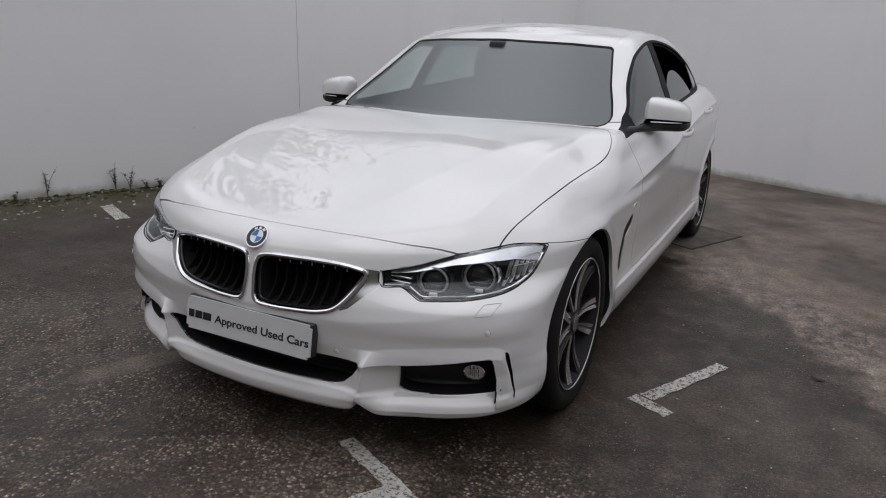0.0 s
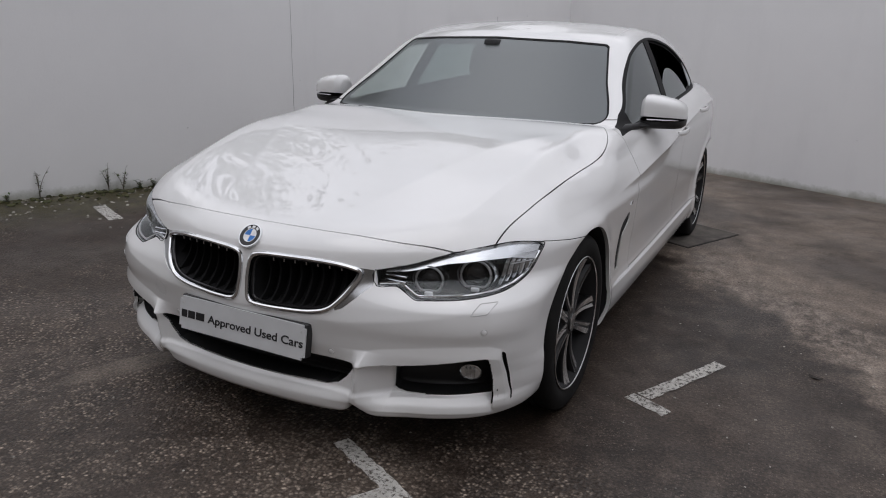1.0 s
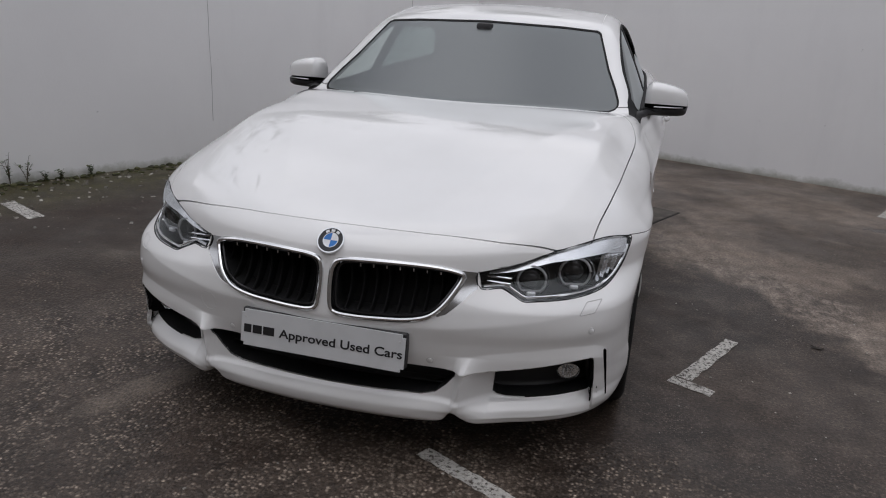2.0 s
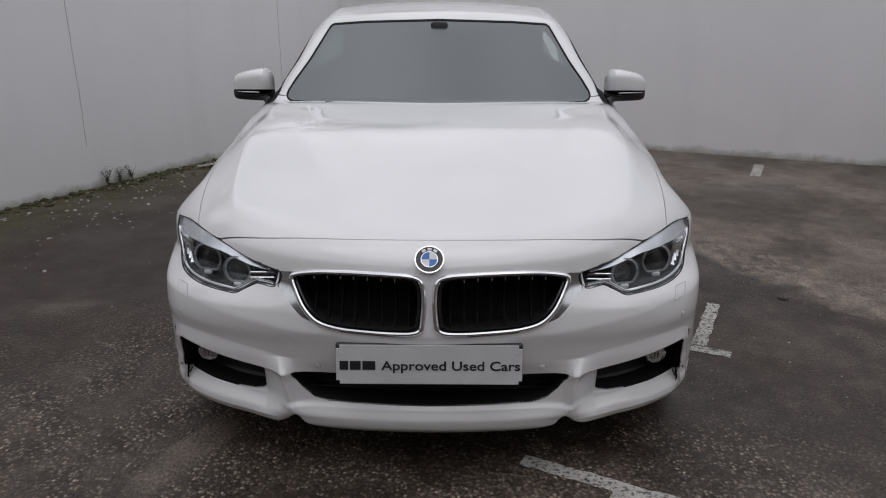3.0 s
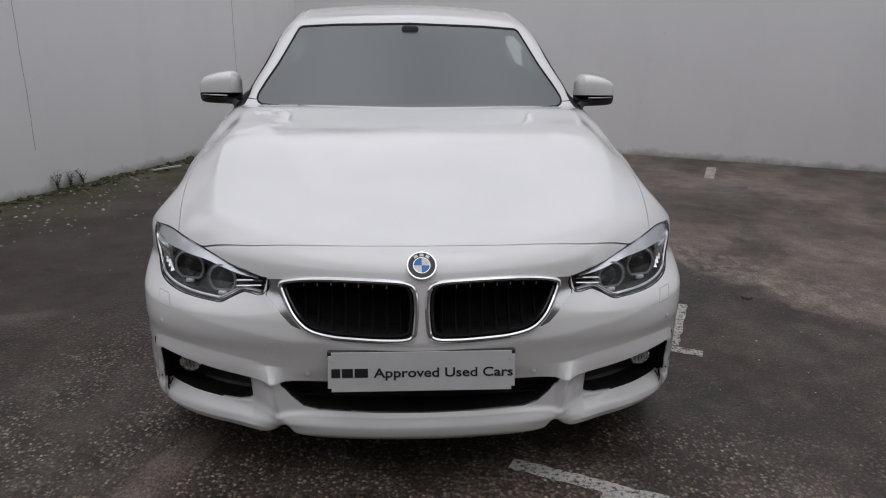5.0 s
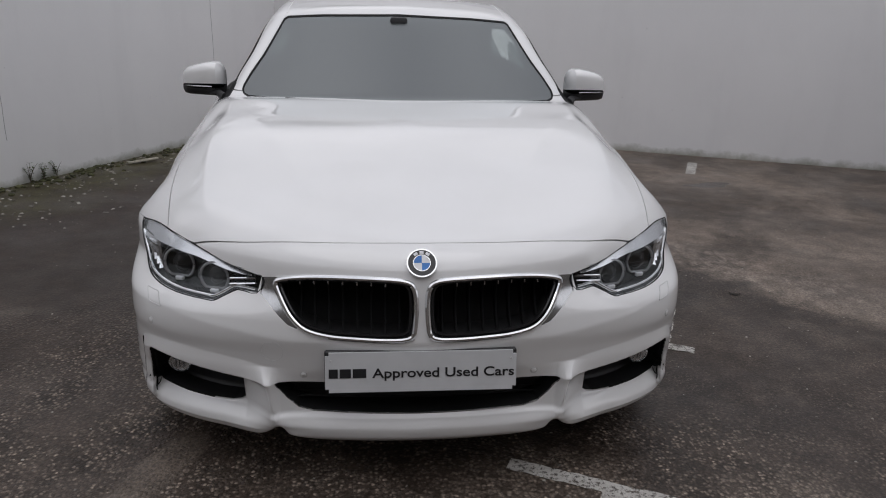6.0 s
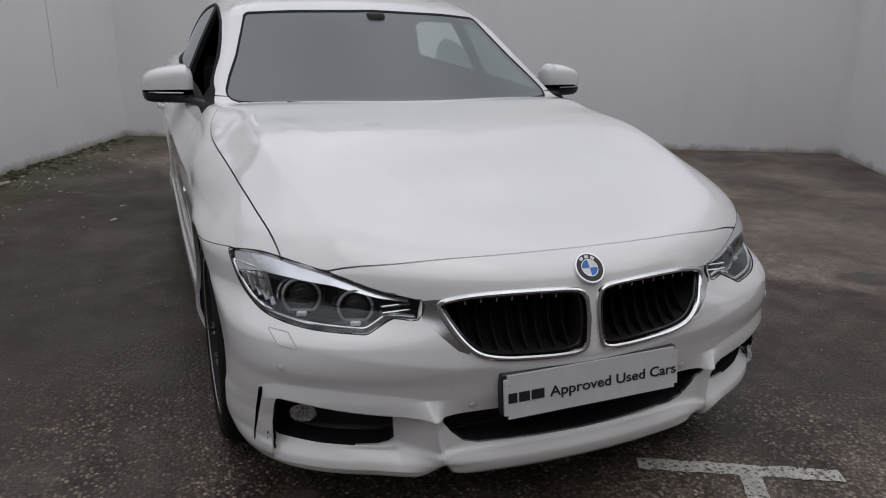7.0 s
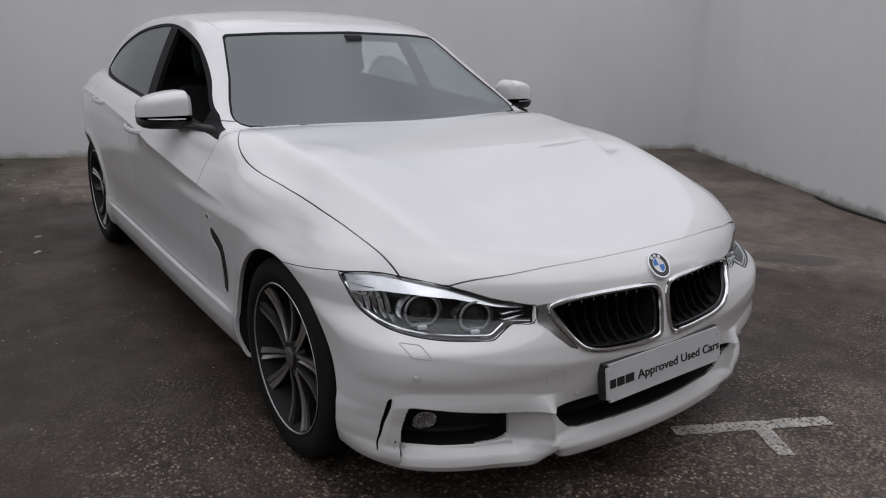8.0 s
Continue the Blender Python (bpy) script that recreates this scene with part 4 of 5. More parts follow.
# ---- headlights ----
for s in both:
    head = obj("headlight", skin_mesh("headlight", lamp.sunk(0.004), (s,), push=(-0.025, 0.062, 0.0), back=True), car, mats=(LAMPBODY,), label="twin round headlight with clear lens")
    ob = obj("lens", skin_mesh("lens", lamp.sunk(0.001), (s,)), head, mats=(LENS,), label="clear lamp lens")
    ob.visible_shadow = False
    # dark frame round the lens, chrome lower line and bright brow
    loop = curve_through(LAMP_LINE, 3)
    bm = bmesh.new()
    tube(bm, [(s * x, on_front(x, z) + 0.002, z) for x, z in loop], 0.0024, 6, True)
    part("lamp_seal", bm, GAP, head, "black lamp seal")
    low = [(0.831, 0.672), (0.820, 0.637), (0.803, 0.607), (0.778, 0.588), (0.738, 0.578), (0.68, 0.572), (0.60, 0.570), (0.568, 0.571), (0.54, 0.584), (0.505, 0.600), (0.452, 0.598)]
    bm = bmesh.new()
    tube(bm, [(s * (x - 0.002), on_front(x, z) + 0.007, z + 0.002) for x, z in curve_through(low, 4, False)], 0.0046, 8)
    part("chrome_line", bm, CHROME, head, "chrome line along the lower edge")
    bm = bmesh.new()
    loops = []
    for t in np.linspace(0, 1, 30):
        x = 0.826 - 0.365 * t
        zt = float(np.interp(x, [0.432, 0.53, 0.627, 0.72, 0.775, 0.828], [0.637, 0.658, 0.690, 0.708, 0.713, 0.704])) - 0.0025
        w = 0.034 * (1 - t) ** 0.8 + 0.009
        ya, yb, yc = on_front(x, zt), on_front(x, zt - w * 0.55), on_front(x, zt - w)
        loops.append([(s * x, ya + 0.020, zt), (s * x, yb + 0.013, zt - w * 0.55), (s * x, yc + 0.006, zt - w), (s * x, yc + 0.024, zt - w - 0.001), (s * x, ya + 0.045, zt - 0.004)])
    rings(bm, loops)
    part("brow", bm, BROW, head, "bright light bar along the upper edge")
    bm = bmesh.new()
    for dz in (0.606, 0.620):
        yy = on_front(0.48, dz)
        box(bm, (0.452, yy + 0.012, dz - 0.0035), (0.525, yy + 0.03, dz + 0.0035), 0.002, 1)
    if s < 0:
        bmesh.ops.scale(bm, vec=(-1, 1, 1), verts=bm.verts)
    part("indicator", bm, REFLECTOR, head, "ribbed indicator")
    for px, pz, pr in ((0.687, 0.619, 0.045), (0.572, 0.607, 0.041)):
        depth = on_front(px, pz) + 0.036
        centre = Vector((s * px, depth, pz))
        face = frame_on(centre, (s * 0.30, -1, 0.03))
        bm = bmesh.new()
        prof = [(0.050, 0.0), (0.050, pr * 0.45), (0.045, pr * 0.66), (0.036, pr * 0.74), (0.0, pr * 0.80)]
        loops = [[(rr * math.cos(2 * math.pi * i / 32), rr * math.sin(2 * math.pi * i / 32), zz - 0.045) for i in range(32)] for zz, rr in prof[1:]]
        rings(bm, loops, True, True)
        proj = part("projector", bm, GLOSS, head, "dark round projector", m=face)
        bm = bmesh.new()
        circle = []
        for i in range(40):
            a = math.radians(-90 + 38) + math.radians(360 - 76) * i / 39
            circle.append((pr * 1.02 * math.cos(a), pr * 1.02 * math.sin(a), 0.012))
        tube(bm, circle, 0.0040, 8, True)
        part("light_ring", bm, HALO, proj, "pale light ring with a flat base", m=face)
        bm = bmesh.new()
        loops = [[(rr * math.cos(2 * math.pi * i / 40), rr * math.sin(2 * math.pi * i / 40), zz) for i in range(40)] for rr, zz in ((pr * 0.98, 0.008), (pr * 0.90, -0.012), (pr * 0.74, -0.022))]
        rings(bm, loops, True, False)
        part("reflector", bm, REFLECTOR, proj, m=face)
        bm = bmesh.new()
        loops = [[(1.12 * rr * math.cos(2 * math.pi * i / 40), rr * math.sin(2 * math.pi * i / 40), zz) for i in range(40)] for rr, zz in ((pr * 1.06, 0.004), (pr * 1.16, 0.009), (pr * 1.22, 0.002), (pr * 1.34, -0.022))]
        rings(bm, loops, True, False)
        part("bezel", bm, SATIN, proj, "satin lamp bezel", m=face)
        bm = bmesh.new()
        box(bm, (-0.013, -pr * 1.02 - 0.005, 0.010), (0.013, -pr * 0.84, 0.022), 0.003, 1)
        part("lamp_foot", bm, WHITE, proj, "small bright lamp foot", m=face)
        bm = bmesh.new()
        loops = [[(rr * math.cos(2 * math.pi * i / 24), rr * math.sin(2 * math.pi * i / 24), zz) for i in range(24)] for rr, zz in ((pr * 0.66, -0.010), (pr * 0.55, 0.000), (pr * 0.35, 0.007), (pr * 0.08, 0.010))]
        rings(bm, loops, True, True)
        part("projector_lens", bm, GLOSS, proj, m=face)
    # chrome facets in the outer corner: tilted blades, one behind the other, and a clear side marker
    for i in range(6):
        x0 = 0.748 + 0.0125 * i
        z0, z1 = 0.592 + 0.0065 * i, 0.668 + 0.002 * i
        bm = bmesh.new()
        loops = []
        for t in np.linspace(0, 1, 5):
            z = z0 + (z1 - z0) * t
            xa = x0 + 0.012 * t
            ya, yb = on_front(xa, z) + 0.030 - 0.010 * math.sin(math.pi * t), on_front(xa + 0.010, z) + 0.012
            loops.append([(s * xa, ya, z), (s * (xa + 0.010), yb, z), (s * (xa + 0.0115), yb + 0.004, z), (s * (xa + 0.002), ya + 0.012, z)])
        rings(bm, loops)
        part("side_reflector", bm, BROW if i % 2 else REFLECTOR, head, "bright tilted reflector facet" if i == 0 else "")
    for x0, z0, x1, z1, w in ((0.752, 0.672, 0.826, 0.680, 0.0035), (0.770, 0.650, 0.822, 0.657, 0.003)):
        bm = bmesh.new()
        tube(bm, [(s * x, on_front(x, z) + 0.009 + 0.008 * (1 - t), z) for t in np.linspace(0, 1, 6) for x, z in [(x0 + (x1 - x0) * t, z0 + (z1 - z0) * t ** 1.5)]], [w, w, w * 0.9, w * 0.8, w * 0.7, w * 0.5], 6)
        part("reflector_bar", bm, CHROME, head)

# ---- plate ----
plate = obj("show_plate", None, car, pose(0, -0.0095, 0.4045, 90 - 9.5, 0, 0), label="white show plate with dark lettering")
bm = bmesh.new()
box(bm, (-0.26, -0.0555, -0.003), (0.26, 0.0555, 0.004))
bmesh.ops.bevel(bm, geom=[e for e in bm.edges if abs(e.verts[0].co.z - e.verts[1].co.z) > 0.004], offset=0.010, segments=4, affect="EDGES")
part("plate_face", bm, PLATE, plate, m=WORLD_OF[plate])
bm = bmesh.new()
box(bm, (-0.262, -0.050, -0.034), (0.262, 0.0585, -0.004), 0.004, 1)
part("plate_holder", bm, TRIM, plate, "black plate holder", m=WORLD_OF[plate])
fc = bpy.data.curves.new("plate_words", "FONT")
fc.body, fc.size, fc.extrude, fc.offset = "Approved Used Cars", 0.0455, 0.0006, 0.0006
fo = bpy.data.objects.new("plate_words", fc)
scene.collection.objects.link(fo)
bpy.context.view_layer.update()
tm = bpy.data.meshes.new_from_object(fo.evaluated_get(bpy.context.evaluated_depsgraph_get()))
bpy.data.objects.remove(fo)
co = np.array([v.co[:] for v in tm.vertices])
lo, hi = co.min(0), co.max(0)
k = 0.388 / (hi[0] - lo[0])
for v in tm.vertices:
    v.co = ((v.co.x - lo[0]) * k - 0.134, v.co.y * k * 0.82 - 0.015, 0.0048 + v.co.z)
obj("lettering", tm, plate, WORLD_OF[plate], "dark words on the plate", (INK,))
for x0, w in ((-0.250, 0.024), (-0.221, 0.030), (-0.186, 0.036)):
    bm = bmesh.new()
    box(bm, (x0, -0.0145, 0.0042), (x0 + w, 0.0105, 0.0054))
    part("mark_bar", bm, INK, plate, m=WORLD_OF[plate])
for sx in (-0.245, 0.245):
    bm = bmesh.new()
    loops = [[(sx + r * math.cos(i * math.pi / 6), 0.033 + r * math.sin(i * math.pi / 6), z) for i in range(12)] for r, z in ((0.0035, 0.004), (0.003, 0.0055))]
    rings(bm, loops)
    part("screw_cap", bm, SENSOR, plate, m=WORLD_OF[plate])


def disc(bm, r0, r1, z0, z1, a0=0, a1=360, n=48):
    loops = []
    full = a1 - a0 >= 360
    m = n if full else n + 1
    for i in range(m):
        a = math.radians(a0 + (a1 - a0) * i / n)
        c, q = math.cos(a), math.sin(a)
        loops.append([(r0 * c, r0 * q, z0), (r1 * c, r1 * q, z0), (r1 * c, r1 * q, z1), (r0 * c, r0 * q, z1)])
    rings(bm, loops + ([loops[0]] if full else []), True, not full)
    bmesh.ops.remove_doubles(bm, verts=bm.verts, dist=1e-7)
    return bm


# ---- roundel ----
p, n = front_normal(0.0, 0.688)
face = frame_on(p, n)
roundel = obj("roundel", None, car, face, label="round enamel badge with chrome rim")
part("chrome_rim", disc(bmesh.new(), 0.0375, 0.041, -0.002, 0.0075), CHROME, roundel, m=face)
part("black_ring", disc(bmesh.new(), 0.0235, 0.0376, -0.002, 0.006), GLOSS, roundel, "gloss black ring", m=face)
part("inner_rim", disc(bmesh.new(), 0.0222, 0.0238, -0.002, 0.0072), CHROME, roundel, m=face)
for q in range(4):
    part("quadrant", disc(bmesh.new(), 0.0006, 0.0223, -0.002, 0.0064, q * 90, q * 90 + 90, 12), BLUE if q % 2 == 1 else WHITE, roundel, "blue quadrant" if q % 2 == 1 else "white quadrant", m=face)
for a in (58, 90, 122):
    bm = bmesh.new()
    box(bm, (-0.0055, 0.0265, 0.006), (0.0055, 0.0345, 0.0068))
    bmesh.ops.rotate(bm, matrix=Matrix.Rotation(radians(a - 90), 3, "Z"), verts=bm.verts)
    part("white_bar", bm, WHITE, roundel, m=face)

WASHER = [np.array(q) for q in ((0.779, 0.559), (0.738, 0.557), (0.724, 0.527), (0.764, 0.530))]
# ---- parking sensors, washer covers, tow cover, fog lamps ----
for s in both:
    for x, z in ((0.322, 0.375), (0.762, 0.477)):
        p, n = front_normal(x, z)
        p, n = Vector((s * p.x, p.y, p.z)), Vector((s * n.x, n.y, n.z))
        face = frame_on(p, n)
        bm = bmesh.new()
        loops = [[(r * math.cos(i * math.pi / 12), r * math.sin(i * math.pi / 12), zz) for i in range(24)] for r, zz in ((0.0085, -0.004), (0.0085, 0.0012), (0.007, 0.0022))]
        rings(bm, loops)
        sen = part("parking_sensor", bm, PAINT, car, m=face)
        part("sensor_ring", disc(bmesh.new(), 0.0085, 0.0108, -0.004, 0.0007, n=24), SENSOR, sen, "grey sensor ring", m=face)
    # washer cover: a small raised flap outlined by a seam
    pts = [WASHER[i] + (WASHER[(i + 1) % 4] - WASHER[i]) * t for i in range(4) for t in (0.06, 0.3, 0.6, 0.94)]
    rim_pts = [front_normal(x, z) for x, z in pts]
    bm = bmesh.new()
    tube(bm, [(s * p.x, p.y - 0.0003, p.z) for p, n in rim_pts], 0.0016, 5, True)
    part("washer_seam", bm, SENSOR, car, "thin seam round the headlamp washer cover")
    face_y = on_front(0.703, 0.322)
    fm = frame_on(Vector((s * 0.706, face_y + 0.022, 0.318)), (s * 0.35, -1, 0))
    bm = bmesh.new()
    loops = [[(1.35 * r * math.cos(i * math.pi / 16), r * math.sin(i * math.pi / 16), zz) for i in range(32)] for r, zz in ((0.020, -0.03), (0.0275, 0.0), (0.0255, 0.004), (0.023, 0.0))]
    rings(bm, loops, True, True)
    fog = part("fog_lamp", bm, CHROME, car, "round clear fog lamp", m=fm)
    bm = bmesh.new()
    loops = [[(1.35 * r * math.cos(i * math.pi / 16), r * math.sin(i * math.pi / 16), zz) for i in range(32)] for r, zz in ((0.023, 0.003), (0.017, 0.010), (0.009, 0.013), (0.002, 0.014))]
    rings(bm, loops, True, True)
    part("fog_lens", bm, LENS, fog, m=fm)
    for j in range(3):
        bm = bmesh.new()
        box(bm, (-0.018 + 0.012 * j, -0.016, 0.001), (-0.010 + 0.012 * j, 0.016, 0.008), 0.002, 1)
        part("fog_reflector", bm, REFLECTOR, fog, m=fm)
bm = bmesh.new()
tube(bm, [(-0.405 + 0.030 * math.cos(a), on_front(0.405 - 0.030 * math.cos(a), 0.445 + 0.030 * math.sin(a)) - 0.0002, 0.445 + 0.030 * math.sin(a)) for a in np.linspace(0, 2 * math.pi, 28, endpoint=False)], 0.0006, 5, True)
part("tow_cover_seam", bm, SENSOR, car, "fine round seam of the towing eye cover")
# mesh bars in the lower intake
for z in (0.275, 0.295, 0.315, 0.335):
    bm = bmesh.new()
    tube(bm, [(x, on_front(x, z) + 0.055, z) for x in np.linspace(-0.36, 0.36, 15)], 0.003, 5)
    part("intake_bar", bm, TRIM, car)

# ---- door mirrors ----
for s in both:
    loops = []
    for x, y, z, hy, hz in ((0.820, 1.790, 0.998, 0.046, 0.048), (0.828, 1.784, 1.002, 0.062, 0.064), (0.845, 1.777, 1.007, 0.076, 0.074), (0.868, 1.777, 1.007, 0.082, 0.076), (0.905, 1.782, 1.005, 0.084, 0.073), (0.945, 1.790, 1.001, 0.081, 0.068), (0.978, 1.800, 0.996, 0.074, 0.062), (1.000, 1.810, 0.991, 0.062, 0.053), (1.010, 1.820, 0.986, 0.044, 0.040), (1.015, 1.826, 0.981, 0.016, 0.016)):
        lp = []
        for i in range(36):
            a = 2 * math.pi * i / 36
            c, q = math.cos(a), math.sin(a)
            py = math.copysign(abs(c) ** 0.55, c)
            pz = math.copysign(abs(q) ** 0.52, q)
            lp.append((s * x, y + hy * py, z + hz * pz))
        loops.append(lp)
    bm = bmesh.new()
    rings(bm, loops)
    for cutz, keep, nm, mt, lb in ((0.979, True, "mirror_cap", PAINT, ""), (0.977, False, "mirror_base", TRIM, "black mirror underside")):
        b2 = bm.copy()
        bmesh.ops.bisect_plane(b2, geom=b2.verts[:] + b2.edges[:] + b2.faces[:], plane_co=(0, 1.80, cutz), plane_no=(0, 0.10, 1 if keep else -1), clear_inner=True, clear_outer=False)
        if nm == "mirror_cap":
            mirror = part("door_mirror", b2, PAINT, car, "white door mirror on a black foot")
        else:
            part(nm, b2, mt, mirror, lb)
    bm.free()
    bm = bmesh.new()
    tube(bm, [(s * (0.862 + 0.0185 * j), 1.782 - 0.088 + 0.0035 * j + 0.0045 * max(0, j - 4) ** 1.5, 0.976) for j in range(8)], [0.003] + [0.0045] * 6 + [0.002], 8)
    part("side_repeater", bm, SATIN, mirror, "slim silver repeater strip")
    bm = bmesh.new()
    loops = []
    for x, y, z, hy, hz in ((0.792, 1.60, 0.935, 0.070, 0.024), (0.815, 1.66, 0.940, 0.062, 0.018), (0.84, 1.73, 0.946, 0.055, 0.015), (0.90, 1.775, 0.950, 0.052, 0.012)):
        loops.append([(s * x, y + hy * math.cos(2 * math.pi * i / 16), z + hz * math.sin(2 * math.pi * i / 16)) for i in range(16)])
    rings(bm, loops)
    part("mirror_foot", bm, TRIM, mirror, "black mirror foot")

# ---- door handles ----
for s in both:
    for y, z in ((2.30, 0.868), (3.10, 0.920)):
        w = on_side(y, z)
        bm = bmesh.new()
        loops = []
        for j, (dy, o, h) in enumerate(((-0.115, 0.002, 0.009), (-0.10, 0.016, 0.013), (-0.05, 0.027, 0.014), (0.05, 0.027, 0.014), (0.10, 0.016, 0.013), (0.115, 0.002, 0.009))):
            loops.append([(s * (w + o + 0.006 * math.cos(a)), y + dy, z + h * math.sin(a) + 0.02 * dy) for a in np.linspace(0, 2 * math.pi, 10, endpoint=False)])
        rings(bm, loops)
        part("door_handle", bm, PAINT, car, "white door handle")

# ---- wing badges and roof seams ----
def on_top(x, y):
    zs = np.linspace(1.6, 0.5, 2201)
    g = body(np.full(zs.shape, x), np.full(zs.shape, y), zs)
    return float(zs[np.argmax(g < 0)])


for s in both:
    w = on_side(1.375, 0.662)
    bm = bmesh.new()
    rings(bm, [[(s * (w + o), 1.358, 0.655), (s * (w + o), 1.384, 0.655), (s * (w + o), 1.394, 0.668), (s * (w + o), 1.368, 0.668)] for o in (-0.003, 0.003)])
    part("wing_badge", bm, SATIN, car, "small silver badge on the wing")
    bm = bmesh.new()
    tube(bm, [(s * (0.556 - 0.02 * t), 2.13 + 1.2 * t, on_top(0.556 - 0.02 * t, 2.13 + 1.2 * t) - 0.0006) for t in np.linspace(0, 1, 16)], 0.0022, 6)
    part("roof_seam", bm, SENSOR, car, "fine seam along the roof edge")

# ---- wipers and cowl ----
for x0, x1 in ((0.62, 0.05), (0.05, -0.50)):
    bm = bmesh.new()
    pts = []
    for tt in np.linspace(0, 1, 9):
        x = x0 + (x1 - x0) * tt
        z = 0.950 + 0.008 * tt
        pts.append((x, float(screen_face(np.array(abs(x)), np.array(z))) - 0.014, z + 0.004))
    tube(bm, pts, 0.004, 6)
    part("wiper", bm, SEAL, car, "black wiper resting at the windscreen's foot")
# ---- wheels ----
TYRE_R, RIM_R = 0.327, 0.246
bm = bmesh.new()
prof = [(0.085, 0.236), (0.098, 0.243), (0.108, 0.256), (0.114, 0.275), (0.113, 0.298), (0.104, 0.316), (0.092, 0.3245), (0.070, 0.327)]
for gx in (0.045, 0.012):
    prof += [(gx + 0.006, 0.327), (gx + 0.005, 0.320), (gx - 0.005, 0.320), (gx - 0.006, 0.327)]
prof = prof + [(-x, r) for x, r in reversed(prof)]
lathe(bm, prof, 72)
TYRE_ME = bm_mesh("tyre", bm)
bm = bmesh.new()
lathe(bm, [(0.1060, 0.2405), (0.1085, 0.2425), (0.1095, 0.2450), (0.1075, 0.2472), (0.100, 0.2465)], 72)
LIP_ME = bm_mesh("rim_lip", bm)
bm = bmesh.new()
lathe(bm, [(0.1062, 0.2408), (0.098, 0.2375), (0.090, 0.231), (0.06, 0.222), (-0.02, 0.212), (-0.10, 0.212), (-0.10, 0.236)], 48)
BARREL_ME = bm_mesh("rim_barrel", bm)
bm = bmesh.new()
lathe(bm, [(0.0, 0.02), (0.0, 0.165), (-0.024, 0.165), (-0.024, 0.02)], 48)
DISC_ME = bm_mesh("brake_disc", bm)
bm = bmesh.new()
loops = []
for a in np.linspace(-0.55, 0.55, 9):
    loops.append([(x, -r * math.cos(a), r * math.sin(a)) for x, r in ((0.02, 0.115), (0.028, 0.14), (0.02, 0.178), (-0.04, 0.178), (-0.04, 0.115))])
rings(bm, loops)
CALIPER_ME = bm_mesh("brake_caliper", bm)
bm = bmesh.new()
lathe(bm, [(0.060, 0.070), (0.078, 0.062), (0.083, 0.045), (0.084, 0.036), (0.088, 0.034)], 40)
HUB_ME = bm_mesh("wheel_hub", bm)
bm = bmesh.new()
lathe(bm, [(0.080, 0.034), (0.0905, 0.033), (0.0925, 0.028), (0.0935, 0.001)], 32)
CAP_ME = bm_mesh("hub_cap", bm)
bm = bmesh.new()
loops = []
for j in range(10):
    r = 0.040 + (0.238 - 0.040) * j / 9
    t = j / 9
    centre = 0.0165 + 0.041 * t ** 1.1
    w = 0.0140 + 0.0140 * t ** 1.3
    face = 0.083 + 0.008 * t - 0.010 * math.sin(math.pi * t) + 0.010 * t ** 4
    loops.append([(face, centre - w * 0.80, r), (face - 0.003, centre - w * 0.30, r), (face - 0.002, centre - w * 0.15, r), (face, centre + w * 0.05, r), (face - 0.001, centre + w * 0.88, r), (face - 0.008, centre + w, r), (face - 0.050, centre + w * 0.9, r), (face - 0.050, centre - w * 0.9, r), (face - 0.014, centre - w, r)])
rows = rings(bm, loops)
bm.verts.index_update()
SPOKE_ME = bm_mesh("spoke", bm, True, 20)
for x in (GRAPHITE, ALLOY):
    SPOKE_ME.materials.append(x)
for pl in SPOKE_ME.polygons:
    t = (pl.center.z - 0.040) / 0.198
    off = (pl.center.y - 0.0165 - 0.041 * max(t, 0) ** 1.1) / (0.0140 + 0.0140 * max(t, 0) ** 1.3)
    pl.material_index = 1 if pl.normal.x > 0.8 and pl.center.x > 0.06 and (off > 0.0 or off < -0.45) else 0
SPOKE_MIRROR = SPOKE_ME.copy()
SPOKE_MIRROR.transform(Matrix.Diagonal((1, -1, 1, 1)))
SPOKE_MIRROR.flip_normals()
bm = bmesh.new()
loops = [[(x, r * math.cos(i * math.pi / 3), r * math.sin(i * math.pi / 3)) for i in range(6)] for x, r in ((0.05, 0.009), (0.072, 0.009), (0.074, 0.006))]
rings(bm, loops)
BOLT_ME = bm_mesh("wheel_bolt", bm)


def wheel(s, y, spin):
    at = Matrix.Translation((s * 0.772, y, 0.324)) @ (Matrix.Identity(4) if s > 0 else Matrix.Rotation(math.pi, 4, "Z"))
    w = obj("wheel", TYRE_ME, car, at, "black tyre on a two-tone double-spoke alloy rim", (RUBBER,))
    obj("rim_lip", LIP_ME, w, at, "machined silver rim edge", (ALLOY,))
    obj("rim_barrel", BARREL_ME, w, at, "", (GAP,))
    obj("brake_disc", DISC_ME, w, at, "", (STEEL,))
    obj("brake_caliper", CALIPER_ME, w, at @ Matrix.Rotation(0.4, 4, "X"), "", (GRAPHITE,))
    obj("wheel_hub", HUB_ME, w, at, "", (GRAPHITE,))
    obj("hub_cap", CAP_ME, w, at, "silver hub cap", (SATIN,))
    for i in range(5):
        turn = at @ Matrix.Rotation(radians(spin + 72 * i), 4, "X")
        obj("spoke", SPOKE_ME, w, turn)
        obj("spoke", SPOKE_MIRROR, w, turn)
        obj("wheel_bolt", BOLT_ME, w, turn @ Matrix.Rotation(radians(36), 4, "X") @ Matrix.Translation((0, 0, 0.054)), "", (STEEL,))


